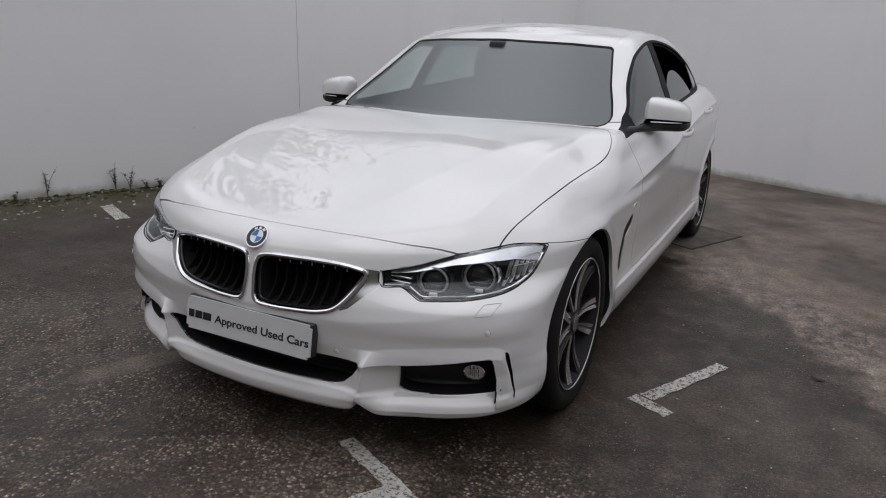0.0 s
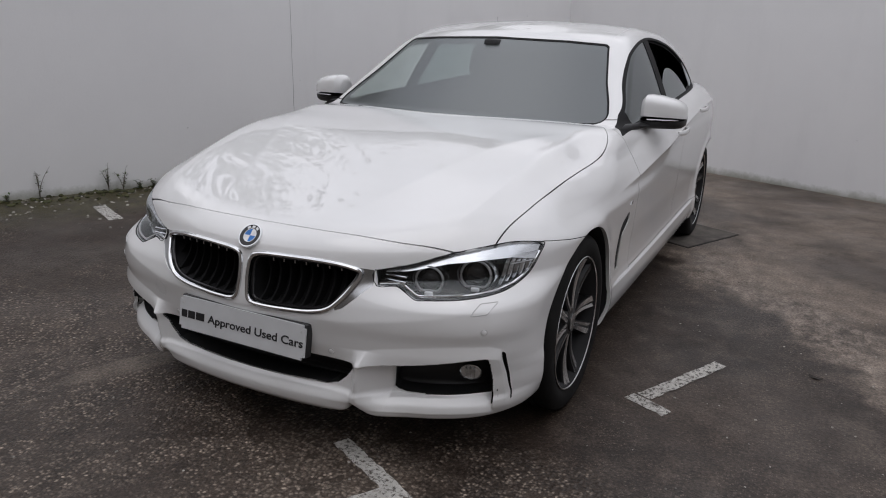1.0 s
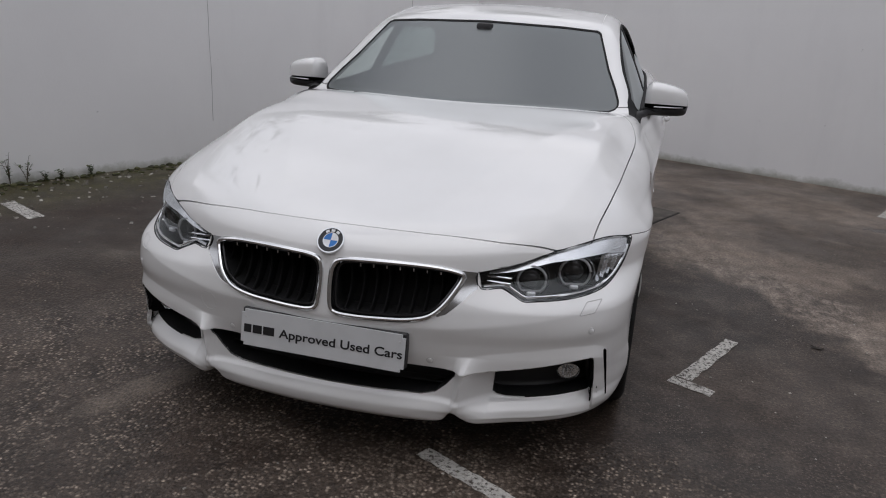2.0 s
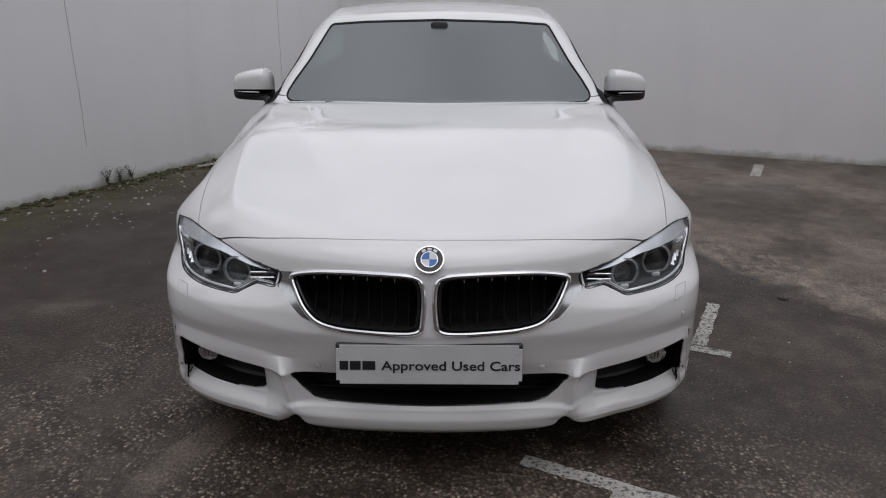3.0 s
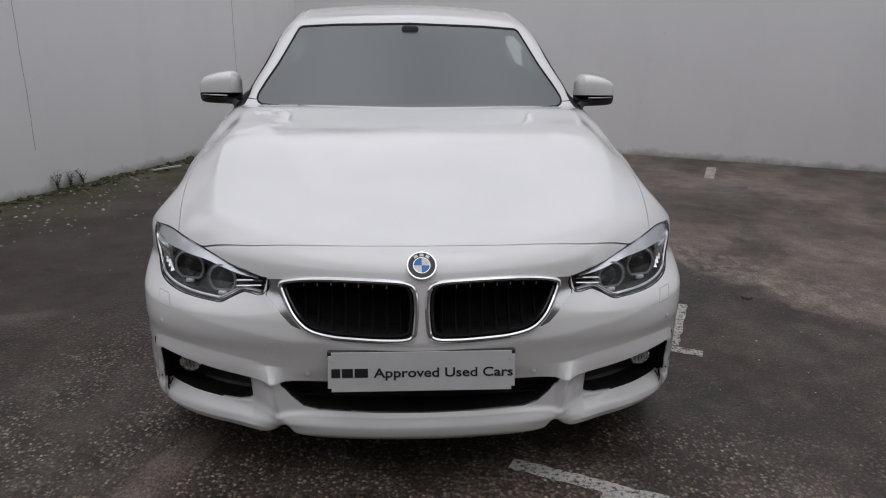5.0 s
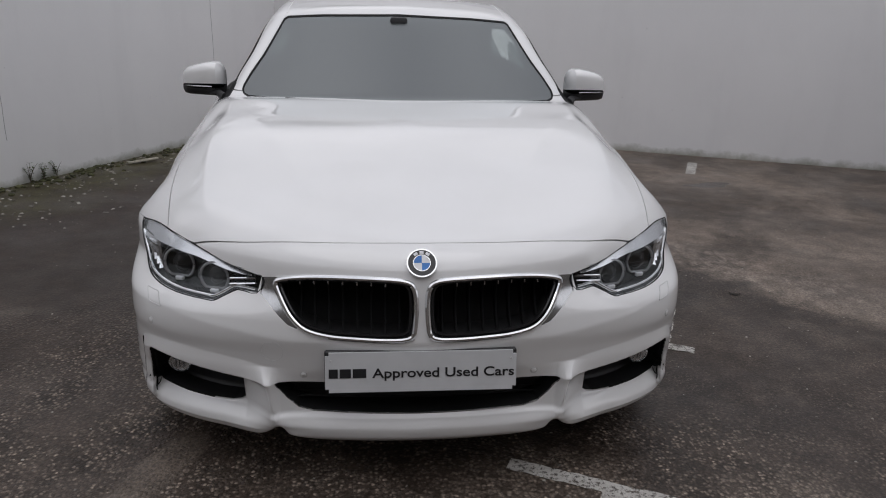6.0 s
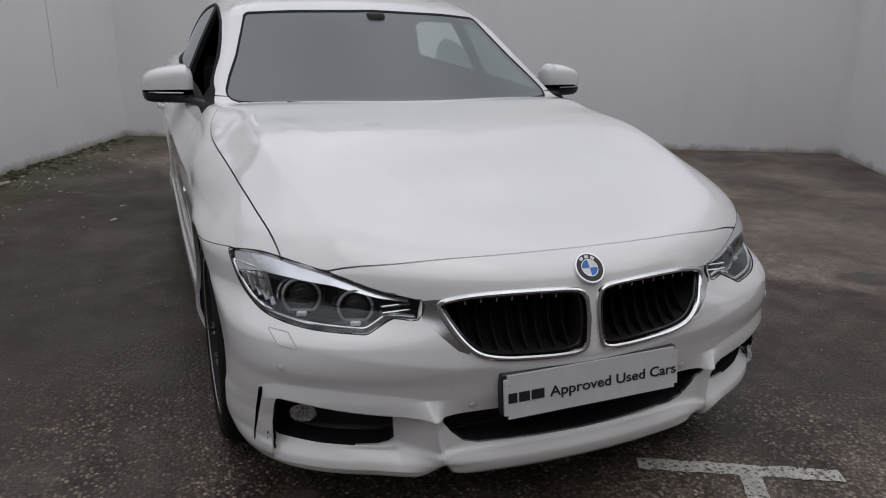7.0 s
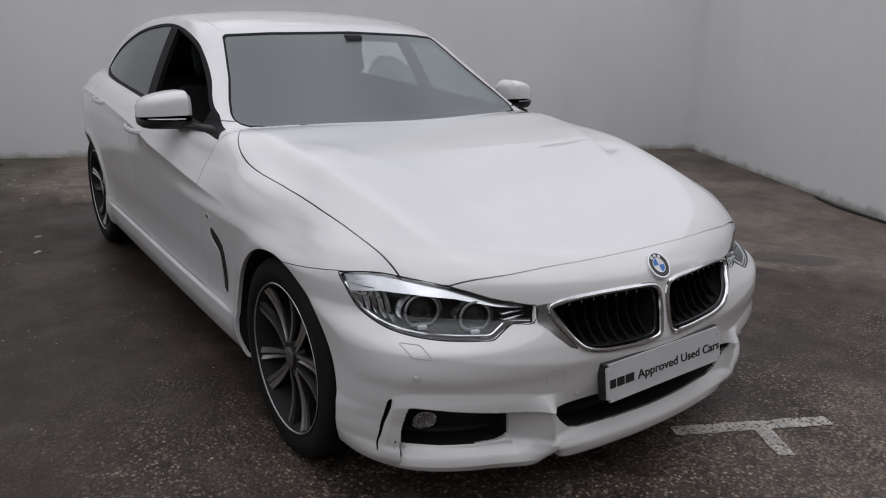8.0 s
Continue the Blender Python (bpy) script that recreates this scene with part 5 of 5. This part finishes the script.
for s in both:
    wheel(s, 0.78, -22 if s < 0 else -30)
    wheel(s, 3.59, 10)
    for ay in (0.78, 3.59):
        bm = bmesh.new()
        loops = []
        sweep = np.linspace(-0.42, math.pi + 0.42, 40)
        edge = [on_side(ay + 0.375 * math.cos(a), max(0.32 + 0.375 * math.sin(a), 0.215)) - 0.017 for a in sweep]
        for t in (0.0, 0.5, 1.0):
            loops.append([(s * (0.60 + (min(e, 0.90) - 0.60) * t), ay + 0.364 * math.cos(a), 0.32 + 0.364 * math.sin(a)) for a, e in zip(sweep, edge)])
        rings(bm, loops, False, False)
        bm.faces.new([bm.verts.new((s * 0.60, ay + 0.366 * math.cos(a), 0.32 + 0.366 * math.sin(a))) for a in np.linspace(-0.42, math.pi + 0.42, 40)])
        part("arch_liner", bm, GAP, car, "black wheel arch liner")
bm = bmesh.new()
box(bm, (-0.80, 1.20, 0.17), (0.80, 3.17, 0.20), 0.01, 1)
box(bm, (-0.55, 0.22, 0.19), (0.55, 4.5, 0.22), 0.01, 1)
part("underbody", bm, GAP, car, "dark underbody")

# ---- cabin ----
bm = bmesh.new()
loops = []
for x in np.linspace(-0.74, 0.74, 13):
    f = 1 - (abs(x) / 0.78) ** 4 * 0.2
    y = 1.40 + 0.20 * abs(x) ** 2
    loops.append([(x, y, 0.90), (x, y + 0.10, 0.93 * f + 0.93 * (1 - f)), (x, y + 0.34, 0.935), (x, y + 0.46, 0.905), (x, y + 0.50, 0.83), (x, y + 0.42, 0.60), (x, y, 0.60)])
rings(bm, loops)
part("dashboard", bm, DASH, car, "dark dashboard")


def car_seat(x, y, width):
    bm = bmesh.new()
    box(bm, (x - width / 2, y, 0.34), (x + width / 2, y + 0.52, 0.52), 0.05, 3)
    seat = part("seat", bm, CLOTH, car, "dark upholstered seat")
    bm = bmesh.new()
    lean = Matrix.Translation((x, y + 0.50, 0.44)) @ Matrix.Rotation(radians(-20), 4, "X")
    box(bm, (-width / 2, -0.05, 0.0), (width / 2, 0.09, 0.62), 0.05, 3, lean)
    part("backrest", bm, CLOTH, seat)
    bm = bmesh.new()
    box(bm, (-0.13, -0.03, 0.67), (0.13, 0.07, 0.86), 0.04, 3, lean)
    part("headrest", bm, CLOTH, seat)


car_seat(-0.37, 1.95, 0.50)
car_seat(0.37, 1.95, 0.50)
car_seat(-0.36, 2.85, 0.55)
car_seat(0.36, 2.85, 0.55)
bm = bmesh.new()
wm = Matrix.Translation((-0.37, 1.95, 0.79)) @ Matrix.Rotation(radians(68), 4, "X")
circle = [wm @ Vector((0.185 * math.cos(a), 0.185 * math.sin(a), 0)) for a in np.linspace(0, 2 * math.pi, 36, endpoint=False)]
tube(bm, circle, 0.015, 8, True)
wheel_ob = part("steering_wheel", bm, TRIM, car, "black steering wheel")
bm = bmesh.new()
box(bm, (-0.17, -0.02, -0.02), (0.17, 0.02, 0.01), 0.008, 1, wm)
box(bm, (-0.06, -0.06, -0.03), (0.06, 0.06, 0.02), 0.02, 2, wm)
part("steering_boss", bm, TRIM, wheel_ob)
bm = bmesh.new()
box(bm, (-0.042, 1.885, 1.250), (0.042, 2.03, 1.30), 0.015, 2)
box(bm, (-0.12, 2.03, 1.205), (0.12, 2.055, 1.27), 0.012, 2)
part("rear_view_mirror", bm, DASH, car, "black interior mirror and sensor housing")
bm = bmesh.new()
box(bm, (-0.74, 1.5, 0.24), (0.74, 4.0, 0.27), 0.01, 1)
part("cabin_floor", bm, CLOTH, car, "dark carpet")
bm = bmesh.new()
box(bm, (-0.66, 3.35, 0.30), (0.66, 3.42, 0.97), 0.03, 2)
part("rear_shelf", bm, CLOTH, car)

# ---- setting ----
bm = bmesh.new()
g = [-300, -60, -14, -8, -5, -3, -1, 1, 3, 5, 8, 14, 60, 300]
vg = [[bm.verts.new((x, y, 0)) for y in g] for x in g]
for i in range(len(g) - 1):
    for j in range(len(g) - 1):
        bm.faces.new((vg[i][j], vg[i + 1][j], vg[i + 1][j + 1], vg[i][j + 1]))
ground = part("ground", bm, ASPHALT, None, smooth=False)
tagged(ground, "worn dark asphalt with pale aggregate and moss", "ground", kind="structure")

CORNER_A, CORNER_B = Vector((-1.24, 7.02, 0)), Vector((5.75, 4.085, 0))
ALONG_L, ALONG_R = Vector((-0.4357, -0.9001, 0)), Vector((-0.479, -0.878, 0))
WALL_H = 3.2


def wall(name, a, b, outward, label, height=WALL_H):
    d = (b - a).normalized()
    n = outward.normalized()
    bm = bmesh.new()
    lo = [a, b, b + n * 0.22, a + n * 0.22]
    vs = [[bm.verts.new((p.x, p.y, z)) for p in lo] for z in (-0.05, height)]
    for i in range(4):
        j = (i + 1) % 4
        bm.faces.new((vs[0][i], vs[0][j], vs[1][j], vs[1][i]))
    bm.faces.new(vs[0])
    bm.faces.new(vs[1])
    ob = part(name, bm, WALLPAINT, None, smooth=False)
    return tagged(ob, label, "wall", kind="structure")


side_l = Vector((-0.9001, 0.4357, 0))
wall_w = wall("wall_west", CORNER_A + ALONG_L * 14, CORNER_A, side_l, "white painted boundary wall with grime along its foot", 2.5)
back_n = Vector((2.935, 6.99, 0)).normalized()
wall_n = wall("wall_north", CORNER_A - Vector((6.99, -2.935, 0)).normalized() * 0.2, CORNER_B + Vector((6.99, -2.935, 0)).normalized() * 0.2, back_n, "white painted boundary wall behind the parked car")
wall_e = wall("wall_east", CORNER_B, CORNER_B + ALONG_R * 5.4, Vector((0.878, -0.479, 0)), "white painted boundary wall beside the empty bay")


# added unseen wall behind the camera; it keeps low sky light off the car's nose
wall_s = wall("unseen_wall_south", Vector((-16, -7.5, 0)), Vector((16, -7.5, 0)), Vector((0, -1, 0)), "plain unseen wall added to block low sky light", 7.2)
wall_s.data.materials[0] = BLOCKER


def crack(parent, a, along, dist, z0, z1, width, n, inward):
    """A fine vertical joint in a wall."""
    rng = random.Random(int(dist * 100))
    bm = bmesh.new()
    loops = []
    off = 0.0
    for z in np.linspace(z0, z1, n):
        off += rng.uniform(-0.004, 0.004)
        p = a + along * (dist + off)
        w = width * rng.uniform(0.6, 1.2)
        loops.append([tuple(p + along * q + inward * o + Vector((0, 0, z))) for q, o in ((-w, 0.0), (-w, 0.0025), (w, 0.0025), (w, 0.0))])
    rings(bm, loops)
    part("wall_joint", bm, CRACK, parent, "fine dark joint in the wall")


# ---- painted bay marks ----
def mark(strokes, label):
    bm = bmesh.new()
    for k, (a, b, w) in enumerate(strokes):
        a, b = Vector((*a, 0)), Vector((*b, 0))
        d = (b - a).normalized()
        n = Vector((-d.y, d.x, 0))
        rng = random.Random(k + int(a.x * 50))
        steps = max(4, int((b - a).length / 0.03))
        left, right = [], []
        for i in range(steps + 1):
            p = a + (b - a) * (i / steps)
            left.append(bm.verts.new((p + n * (w / 2 + rng.uniform(-0.004, 0.004))) + Vector((0, 0, 0.003 + 0.0006 * k))))
            right.append(bm.verts.new((p - n * (w / 2 + rng.uniform(-0.004, 0.004))) + Vector((0, 0, 0.003 + 0.0006 * k))))
        for i in range(steps):
            bm.faces.new((right[i], right[i + 1], left[i + 1], left[i]))
    ob = part("bay_mark", bm, LINEPAINT, None, smooth=False)
    return tagged(ob, label, "road marking", "painted bay marks", "structure")


mark([((0.288, 0.131), (0.832, -0.140), 0.058), ((0.570, -0.035), (0.487, -0.180), 0.064)], "worn white T-shaped bay mark painted on the asphalt")
mark([((1.062, 0.948), (1.218, 0.873), 0.056), ((1.115, 0.965), (1.338, 1.424), 0.060)], "worn white L-shaped bay mark painted on the asphalt")
mark([((-3.147, 1.888), (-2.715, 1.689), 0.095)], "short worn white bay line beside the wall")
mark([((2.700, 4.328), (2.946, 4.833), 0.085)], "short worn white bay line in the empty bay")

for d, z0, z1, w in ((3.595, 0.34, 1.60, 0.0016), (1.135, 0.60, 1.50, 0.0016), (6.095, 0.5, 1.9, 0.0012)):
    crack(wall_w, CORNER_A, ALONG_L, d, z0, z1, w, 16, Vector((0.9001, -0.4357, 0)))


# ---- loose things by the walls ----
def weed(at, height, stems, seed):
    """A thin weed: bent stems with small leaves."""
    rng = random.Random(seed)
    base = obj("weed", None, m=Matrix.Translation(at))
    tagged(base, "thin green weed growing at the wall's foot", "weed", "weeds along the wall")
    bm = bmesh.new()
    leaves = bmesh.new()
    for _ in range(stems):
        a, h = rng.uniform(0, 6.28), height * rng.uniform(0.5, 1.0)
        lean = Vector((math.cos(a), math.sin(a), 0)) * h * rng.uniform(0.1, 0.45)
        pts = [Vector(at) + lean * t * t + Vector((0, 0, h * t)) for t in np.linspace(0, 1, 6)]
        tube(bm, pts, [0.0035, 0.003, 0.0025, 0.002, 0.0015, 0.0008], 5)
        for j in range(11):
            t = rng.uniform(0.2, 1.0)
            p = Vector(at) + lean * t * t + Vector((0, 0, h * t))
            b, ln = rng.uniform(0, 6.28), rng.uniform(0.012, 0.032)
            d = Vector((math.cos(b), math.sin(b), rng.uniform(-0.2, 0.7))).normalized()
            w = d.cross(Vector((0, 0, 1))).normalized() * ln * 0.3
            leaves.faces.new([leaves.verts.new(q) for q in (p, p + d * ln * 0.5 + w, p + d * ln, p + d * ln * 0.5 - w)])
    part("stems", bm, BARK, base)
    part("leaves", leaves, LEAF, base, smooth=False)


def along_west(d, out):
    return CORNER_A + ALONG_L * d + Vector((0.9001, -0.4357, 0)) * out


for d, out, h, n, seed in ((5.77, 0.05, 0.27, 4, 1), (5.27, 0.05, 0.25, 5, 2), (5.16, 0.06, 0.20, 4, 3), (5.03, 0.05, 0.09, 6, 4), (4.92, 0.06, 0.09, 6, 5), (4.70, 0.05, 0.10, 6, 6), (6.0, 0.08, 0.07, 5, 7), (3.48, 0.04, 0.16, 6, 8), (3.36, 0.04, 0.14, 6, 9), (3.24, 0.04, 0.15, 5, 10)):
    weed(along_west(d, out), h, n, seed)

# low moss cushions along the wall's foot
rng = random.Random(5)
bm = bmesh.new()
for i in range(420):
    d = rng.uniform(0.3, 8.5)
    p = along_west(d, abs(rng.gauss(0.0, 0.10)) + 0.008)
    r = rng.uniform(0.008, 0.030)
    got = bmesh.ops.create_icosphere(bm, subdivisions=1, radius=1.0)["verts"]
    bmesh.ops.transform(bm, matrix=Matrix.Translation(p + Vector((0, 0, r * 0.15))) @ Matrix.Rotation(rng.uniform(0, 6), 4, "Z") @ Matrix.Diagonal((r * rng.uniform(0.7, 1.5), r, r * rng.uniform(0.35, 0.8), 1)), verts=got)
k = Mat("moss_green", (0.05, 0.055, 0.02), 0.9)
isl = k.t.nodes.new("ShaderNodeNewGeometry")
k.color(k.ramp(isl.outputs["Random Per Island"], [(0.0, (0.03, 0.028, 0.015)), (0.5, (0.05, 0.055, 0.02)), (1.0, (0.085, 0.085, 0.035))]))
k.bump(k.noise(180.0, 3), 0.8, 0.004)
tagged(part("moss", bm, k.m, None), "low green moss cushions along the wall's foot", "moss", kind="stuff")

# loose grit and leaf litter
rng = random.Random(9)
verts, faces = [], []
cube = [(-1, -1, 0), (1, -1, 0), (1, 1, 0), (-1, 1, 0), (-0.6, -0.7, 1), (0.7, -0.5, 1), (0.5, 0.7, 1), (-0.6, 0.5, 1)]
quads = [(0, 1, 5, 4), (1, 2, 6, 5), (2, 3, 7, 6), (3, 0, 4, 7), (4, 5, 6, 7)]
for i in range(2600):
    if i < 700:
        p = along_west(rng.uniform(0.5, 8.0), abs(rng.gauss(0, 0.45)) + 0.02)
        r = rng.uniform(0.003, 0.011)
    else:
        p = Vector((rng.uniform(-3.0, 4.0), rng.uniform(-1.2, 4.5), 0))
        r = rng.uniform(0.0015, 0.0042)
    a = rng.uniform(0, 6.28)
    sx, sy, sz = r * rng.uniform(0.7, 1.5), r, r * rng.uniform(0.4, 1.0)
    n0 = len(verts)
    for x, y, z in cube:
        verts.append((p.x + sx * x * math.cos(a) - sy * y * math.sin(a), p.y + sx * x * math.sin(a) + sy * y * math.cos(a), sz * z - 0.0005))
    faces += [tuple(n0 + q for q in f) for f in quads]
for i in range(80):
    p = along_west(rng.uniform(1.0, 7.6), 0.05 + abs(rng.gauss(0, 0.75)))
    r, a = rng.uniform(0.007, 0.017), rng.uniform(0, 6.28)
    n0 = len(verts)
    for x, y, z in cube:
        verts.append((p.x + r * (1.6 * x * math.cos(a) - 0.8 * y * math.sin(a)), p.y + r * (1.6 * x * math.sin(a) + 0.8 * y * math.cos(a)), 0.004 * z * (1 + 0.8 * x) - 0.0005))
    faces += [tuple(n0 + q for q in f) for f in quads]
me = bpy.data.meshes.new("grit")
me.from_pydata(verts, [], faces)
tagged(obj("grit", me, mats=(GRIT,)), "scattered grit and leaf litter on the asphalt", "grit", kind="stuff")

# a bleached strip of wood lying by the wall
bm = bmesh.new()
a, b = Vector((-2.223, 4.594, 0.012)), Vector((-2.021, 4.748, 0.012))
side = (b - a).cross(Vector((0, 0, 1))).normalized()
loops = []
for t in np.linspace(0, 1, 6):
    p = a + (b - a) * t + Vector((0, 0, 0.012 * t))
    w = 0.018 * (1.0 - 0.4 * abs(t - 0.4))
    loops.append([p + side * w, p + side * w + Vector((0, 0, 0.012)), p - side * w + Vector((0, 0, 0.010)), p - side * w - Vector((0, 0, 0.008))])
rings(bm, loops)
tagged(part("wood_scrap", bm, TWIG, None), "bleached scrap of wood lying by the wall", "wood scrap")

# a square cover let into the ground beside the rear wheel
cover_at = Matrix.Translation((0.78, 3.60, 0)) @ Matrix.Rotation(math.atan2(0.904, 0.427), 4, "Z")
bm = bmesh.new()
box(bm, (-0.31, -0.30, -0.02), (0.31, 0.30, 0.0015), 0.001, 1)
cover = part("ground_cover", bm, CRACKS, None, m=cover_at)
tagged(cover, "square concrete cover let into the asphalt beside the wheel", "ground cover")
bm = bmesh.new()
box(bm, (-0.294, -0.284, -0.01), (0.294, 0.284, 0.005), 0.003, 1)
part("slab", bm, SLAB, cover, "worn grey concrete slab", m=cover_at)

# a dead leaf in front of the empty bay
bm = bmesh.new()
loops = []
for t in np.linspace(0, 1, 9):
    w = 0.010 * math.sin(math.pi * min(t * 0.96 + 0.02, 1)) ** 0.8
    c = Vector((1.675 + 0.052 * t, 1.500 - 0.02 * t, 0.002 + 0.006 * (2 * t - 1) ** 2))
    loops.append([c + Vector((0.33 * w, 0.94 * w, 0.003)), c + Vector((0, 0, 0.001)), c - Vector((0.33 * w, 0.94 * w, -0.003)), c - Vector((0, 0, 0.001))])
rings(bm, loops)
tagged(part("dead_leaf", bm, DEADLEAF, None), "dark curled dead leaf lying on the asphalt", "leaf")

# a black cable along the foot of the wall beside the empty bay
bm = bmesh.new()
pts = []
for t in np.linspace(0, 1, 24):
    p = CORNER_B + ALONG_R * (2.55 + 1.7 * t) + Vector((-0.878, 0.479, 0)) * (0.05 + 0.05 * math.sin(7 * t) * (1 - 0.5 * t))
    pts.append(p + Vector((0, 0, 0.010)))
pts += [pts[-1] + ALONG_R * 0.05 + Vector((0.02, 0, 0.05)), pts[-1] + ALONG_R * 0.06 + Vector((0.035, 0, 0.14))]
tube(bm, pts, 0.010, 6)
tagged(part("cable", bm, TRIM, None), "black cable lying along the white wall's foot", "cable")

# ---- trees behind the wall, seen mirrored in the bonnet and windscreen ----
def tree(at, height, spread, seed):
    rng = random.Random(seed)
    base = obj("tree", None, m=Matrix.Translation(at))
    tagged(base, "leafy broad tree standing behind the boundary wall", "tree", "trees behind the wall")
    bm = bmesh.new()
    at = Vector(at)
    top = at + Vector((rng.uniform(-0.3, 0.3), rng.uniform(-0.3, 0.3), height * 0.75))
    pts = [at + (top - at) * t + Vector((0.15 * math.sin(5 * t + seed), 0.12 * math.cos(4 * t), 0)) for t in np.linspace(0, 1, 9)]
    tube(bm, pts, [0.20 - 0.17 * t for t in np.linspace(0, 1, 9)], 10)
    tips = []
    for i in range(22):
        t = rng.uniform(0.30, 1.0)
        s = at + (top - at) * t
        a = rng.uniform(0, 6.28)
        ln = spread * rng.uniform(0.45, 1.0) * (1.15 - 0.5 * t)
        e = s + Vector((math.cos(a) * ln, math.sin(a) * ln, rng.uniform(0.0, 0.8)))
        mid = (s + e) / 2 + Vector((0, 0, rng.uniform(0.0, 0.3)))
        tube(bm, [s, (s + mid) / 2, mid, (mid + e) / 2, e], [0.05, 0.04, 0.03, 0.02, 0.008], 6)
        tips += [(s + e) / 2, mid, (mid + e) / 2, e]
    part("trunk", bm, BARK, base)
    verts, faces = [], []
    for tip in tips:
        for _ in range(rng.randint(90, 150)):
            p = tip + Vector((rng.gauss(0, 0.34), rng.gauss(0, 0.34), rng.gauss(0, 0.26)))
            d = Vector((rng.gauss(0, 1), rng.gauss(0, 1), rng.gauss(0, 0.7))).normalized()
            w = d.cross(Vector((rng.gauss(0, 1), rng.gauss(0, 1), rng.gauss(0, 1)))).normalized()
            ln = rng.uniform(0.07, 0.14)
            n0 = len(verts)
            verts += [tuple(p), tuple(p + d * ln * 0.5 + w * ln * 0.3), tuple(p + d * ln), tuple(p + d * ln * 0.5 - w * ln * 0.3)]
            faces.append((n0, n0 + 1, n0 + 2, n0 + 3))
    me = bpy.data.meshes.new("crown")
    me.from_pydata(verts, [], faces)
    obj("crown", me, base, None, "", (LEAF,))


tree((-4.7, 3.9, 0), 5.0, 2.1, 3)
tree((-4.3, 7.4, 0), 5.4, 2.2, 4)
tree((-6.3, 1.2, 0), 5.0, 2.1, 6)
tree((-1.4, 10.8, 0), 6.6, 2.2, 5)
tree((1.7, 9.7, 0), 6.2, 2.3, 8)
tree((4.4, 8.9, 0), 6.4, 2.3, 9)
tree((-3.9, 9.9, 0), 6.6, 2.3, 11)

# ---- twin floodlight on a mast behind the wall's corner ----
mast = obj("floodlight_mast", None, m=Matrix.Translation((6.35, 5.35, 0)))
tagged(mast, "dark twin floodlight on a mast behind the wall", "floodlight")
bm = bmesh.new()
tube(bm, [(6.35, 5.35, 0), (6.35, 5.35, 2.2), (6.35, 5.35, 4.15)], [0.06, 0.05, 0.04], 12)
tube(bm, [(6.05, 5.65, 4.35), (6.35, 5.35, 4.12), (6.62, 5.00, 4.30)], 0.025, 8)
part("pole", bm, GRAPHITE, mast)
for c, t in (((5.98, 5.72, 4.42), 0.5), ((6.68, 4.93, 4.36), -0.4)):
    bm = bmesh.new()
    box(bm, (-0.20, -0.09, -0.10), (0.20, 0.06, 0.10), 0.02, 2, Matrix.Translation(c) @ Matrix.Rotation(2.2 + t, 4, "Z") @ Matrix.Rotation(0.5, 4, "X"))
    part("lamp_head", bm, GRAPHITE, mast)
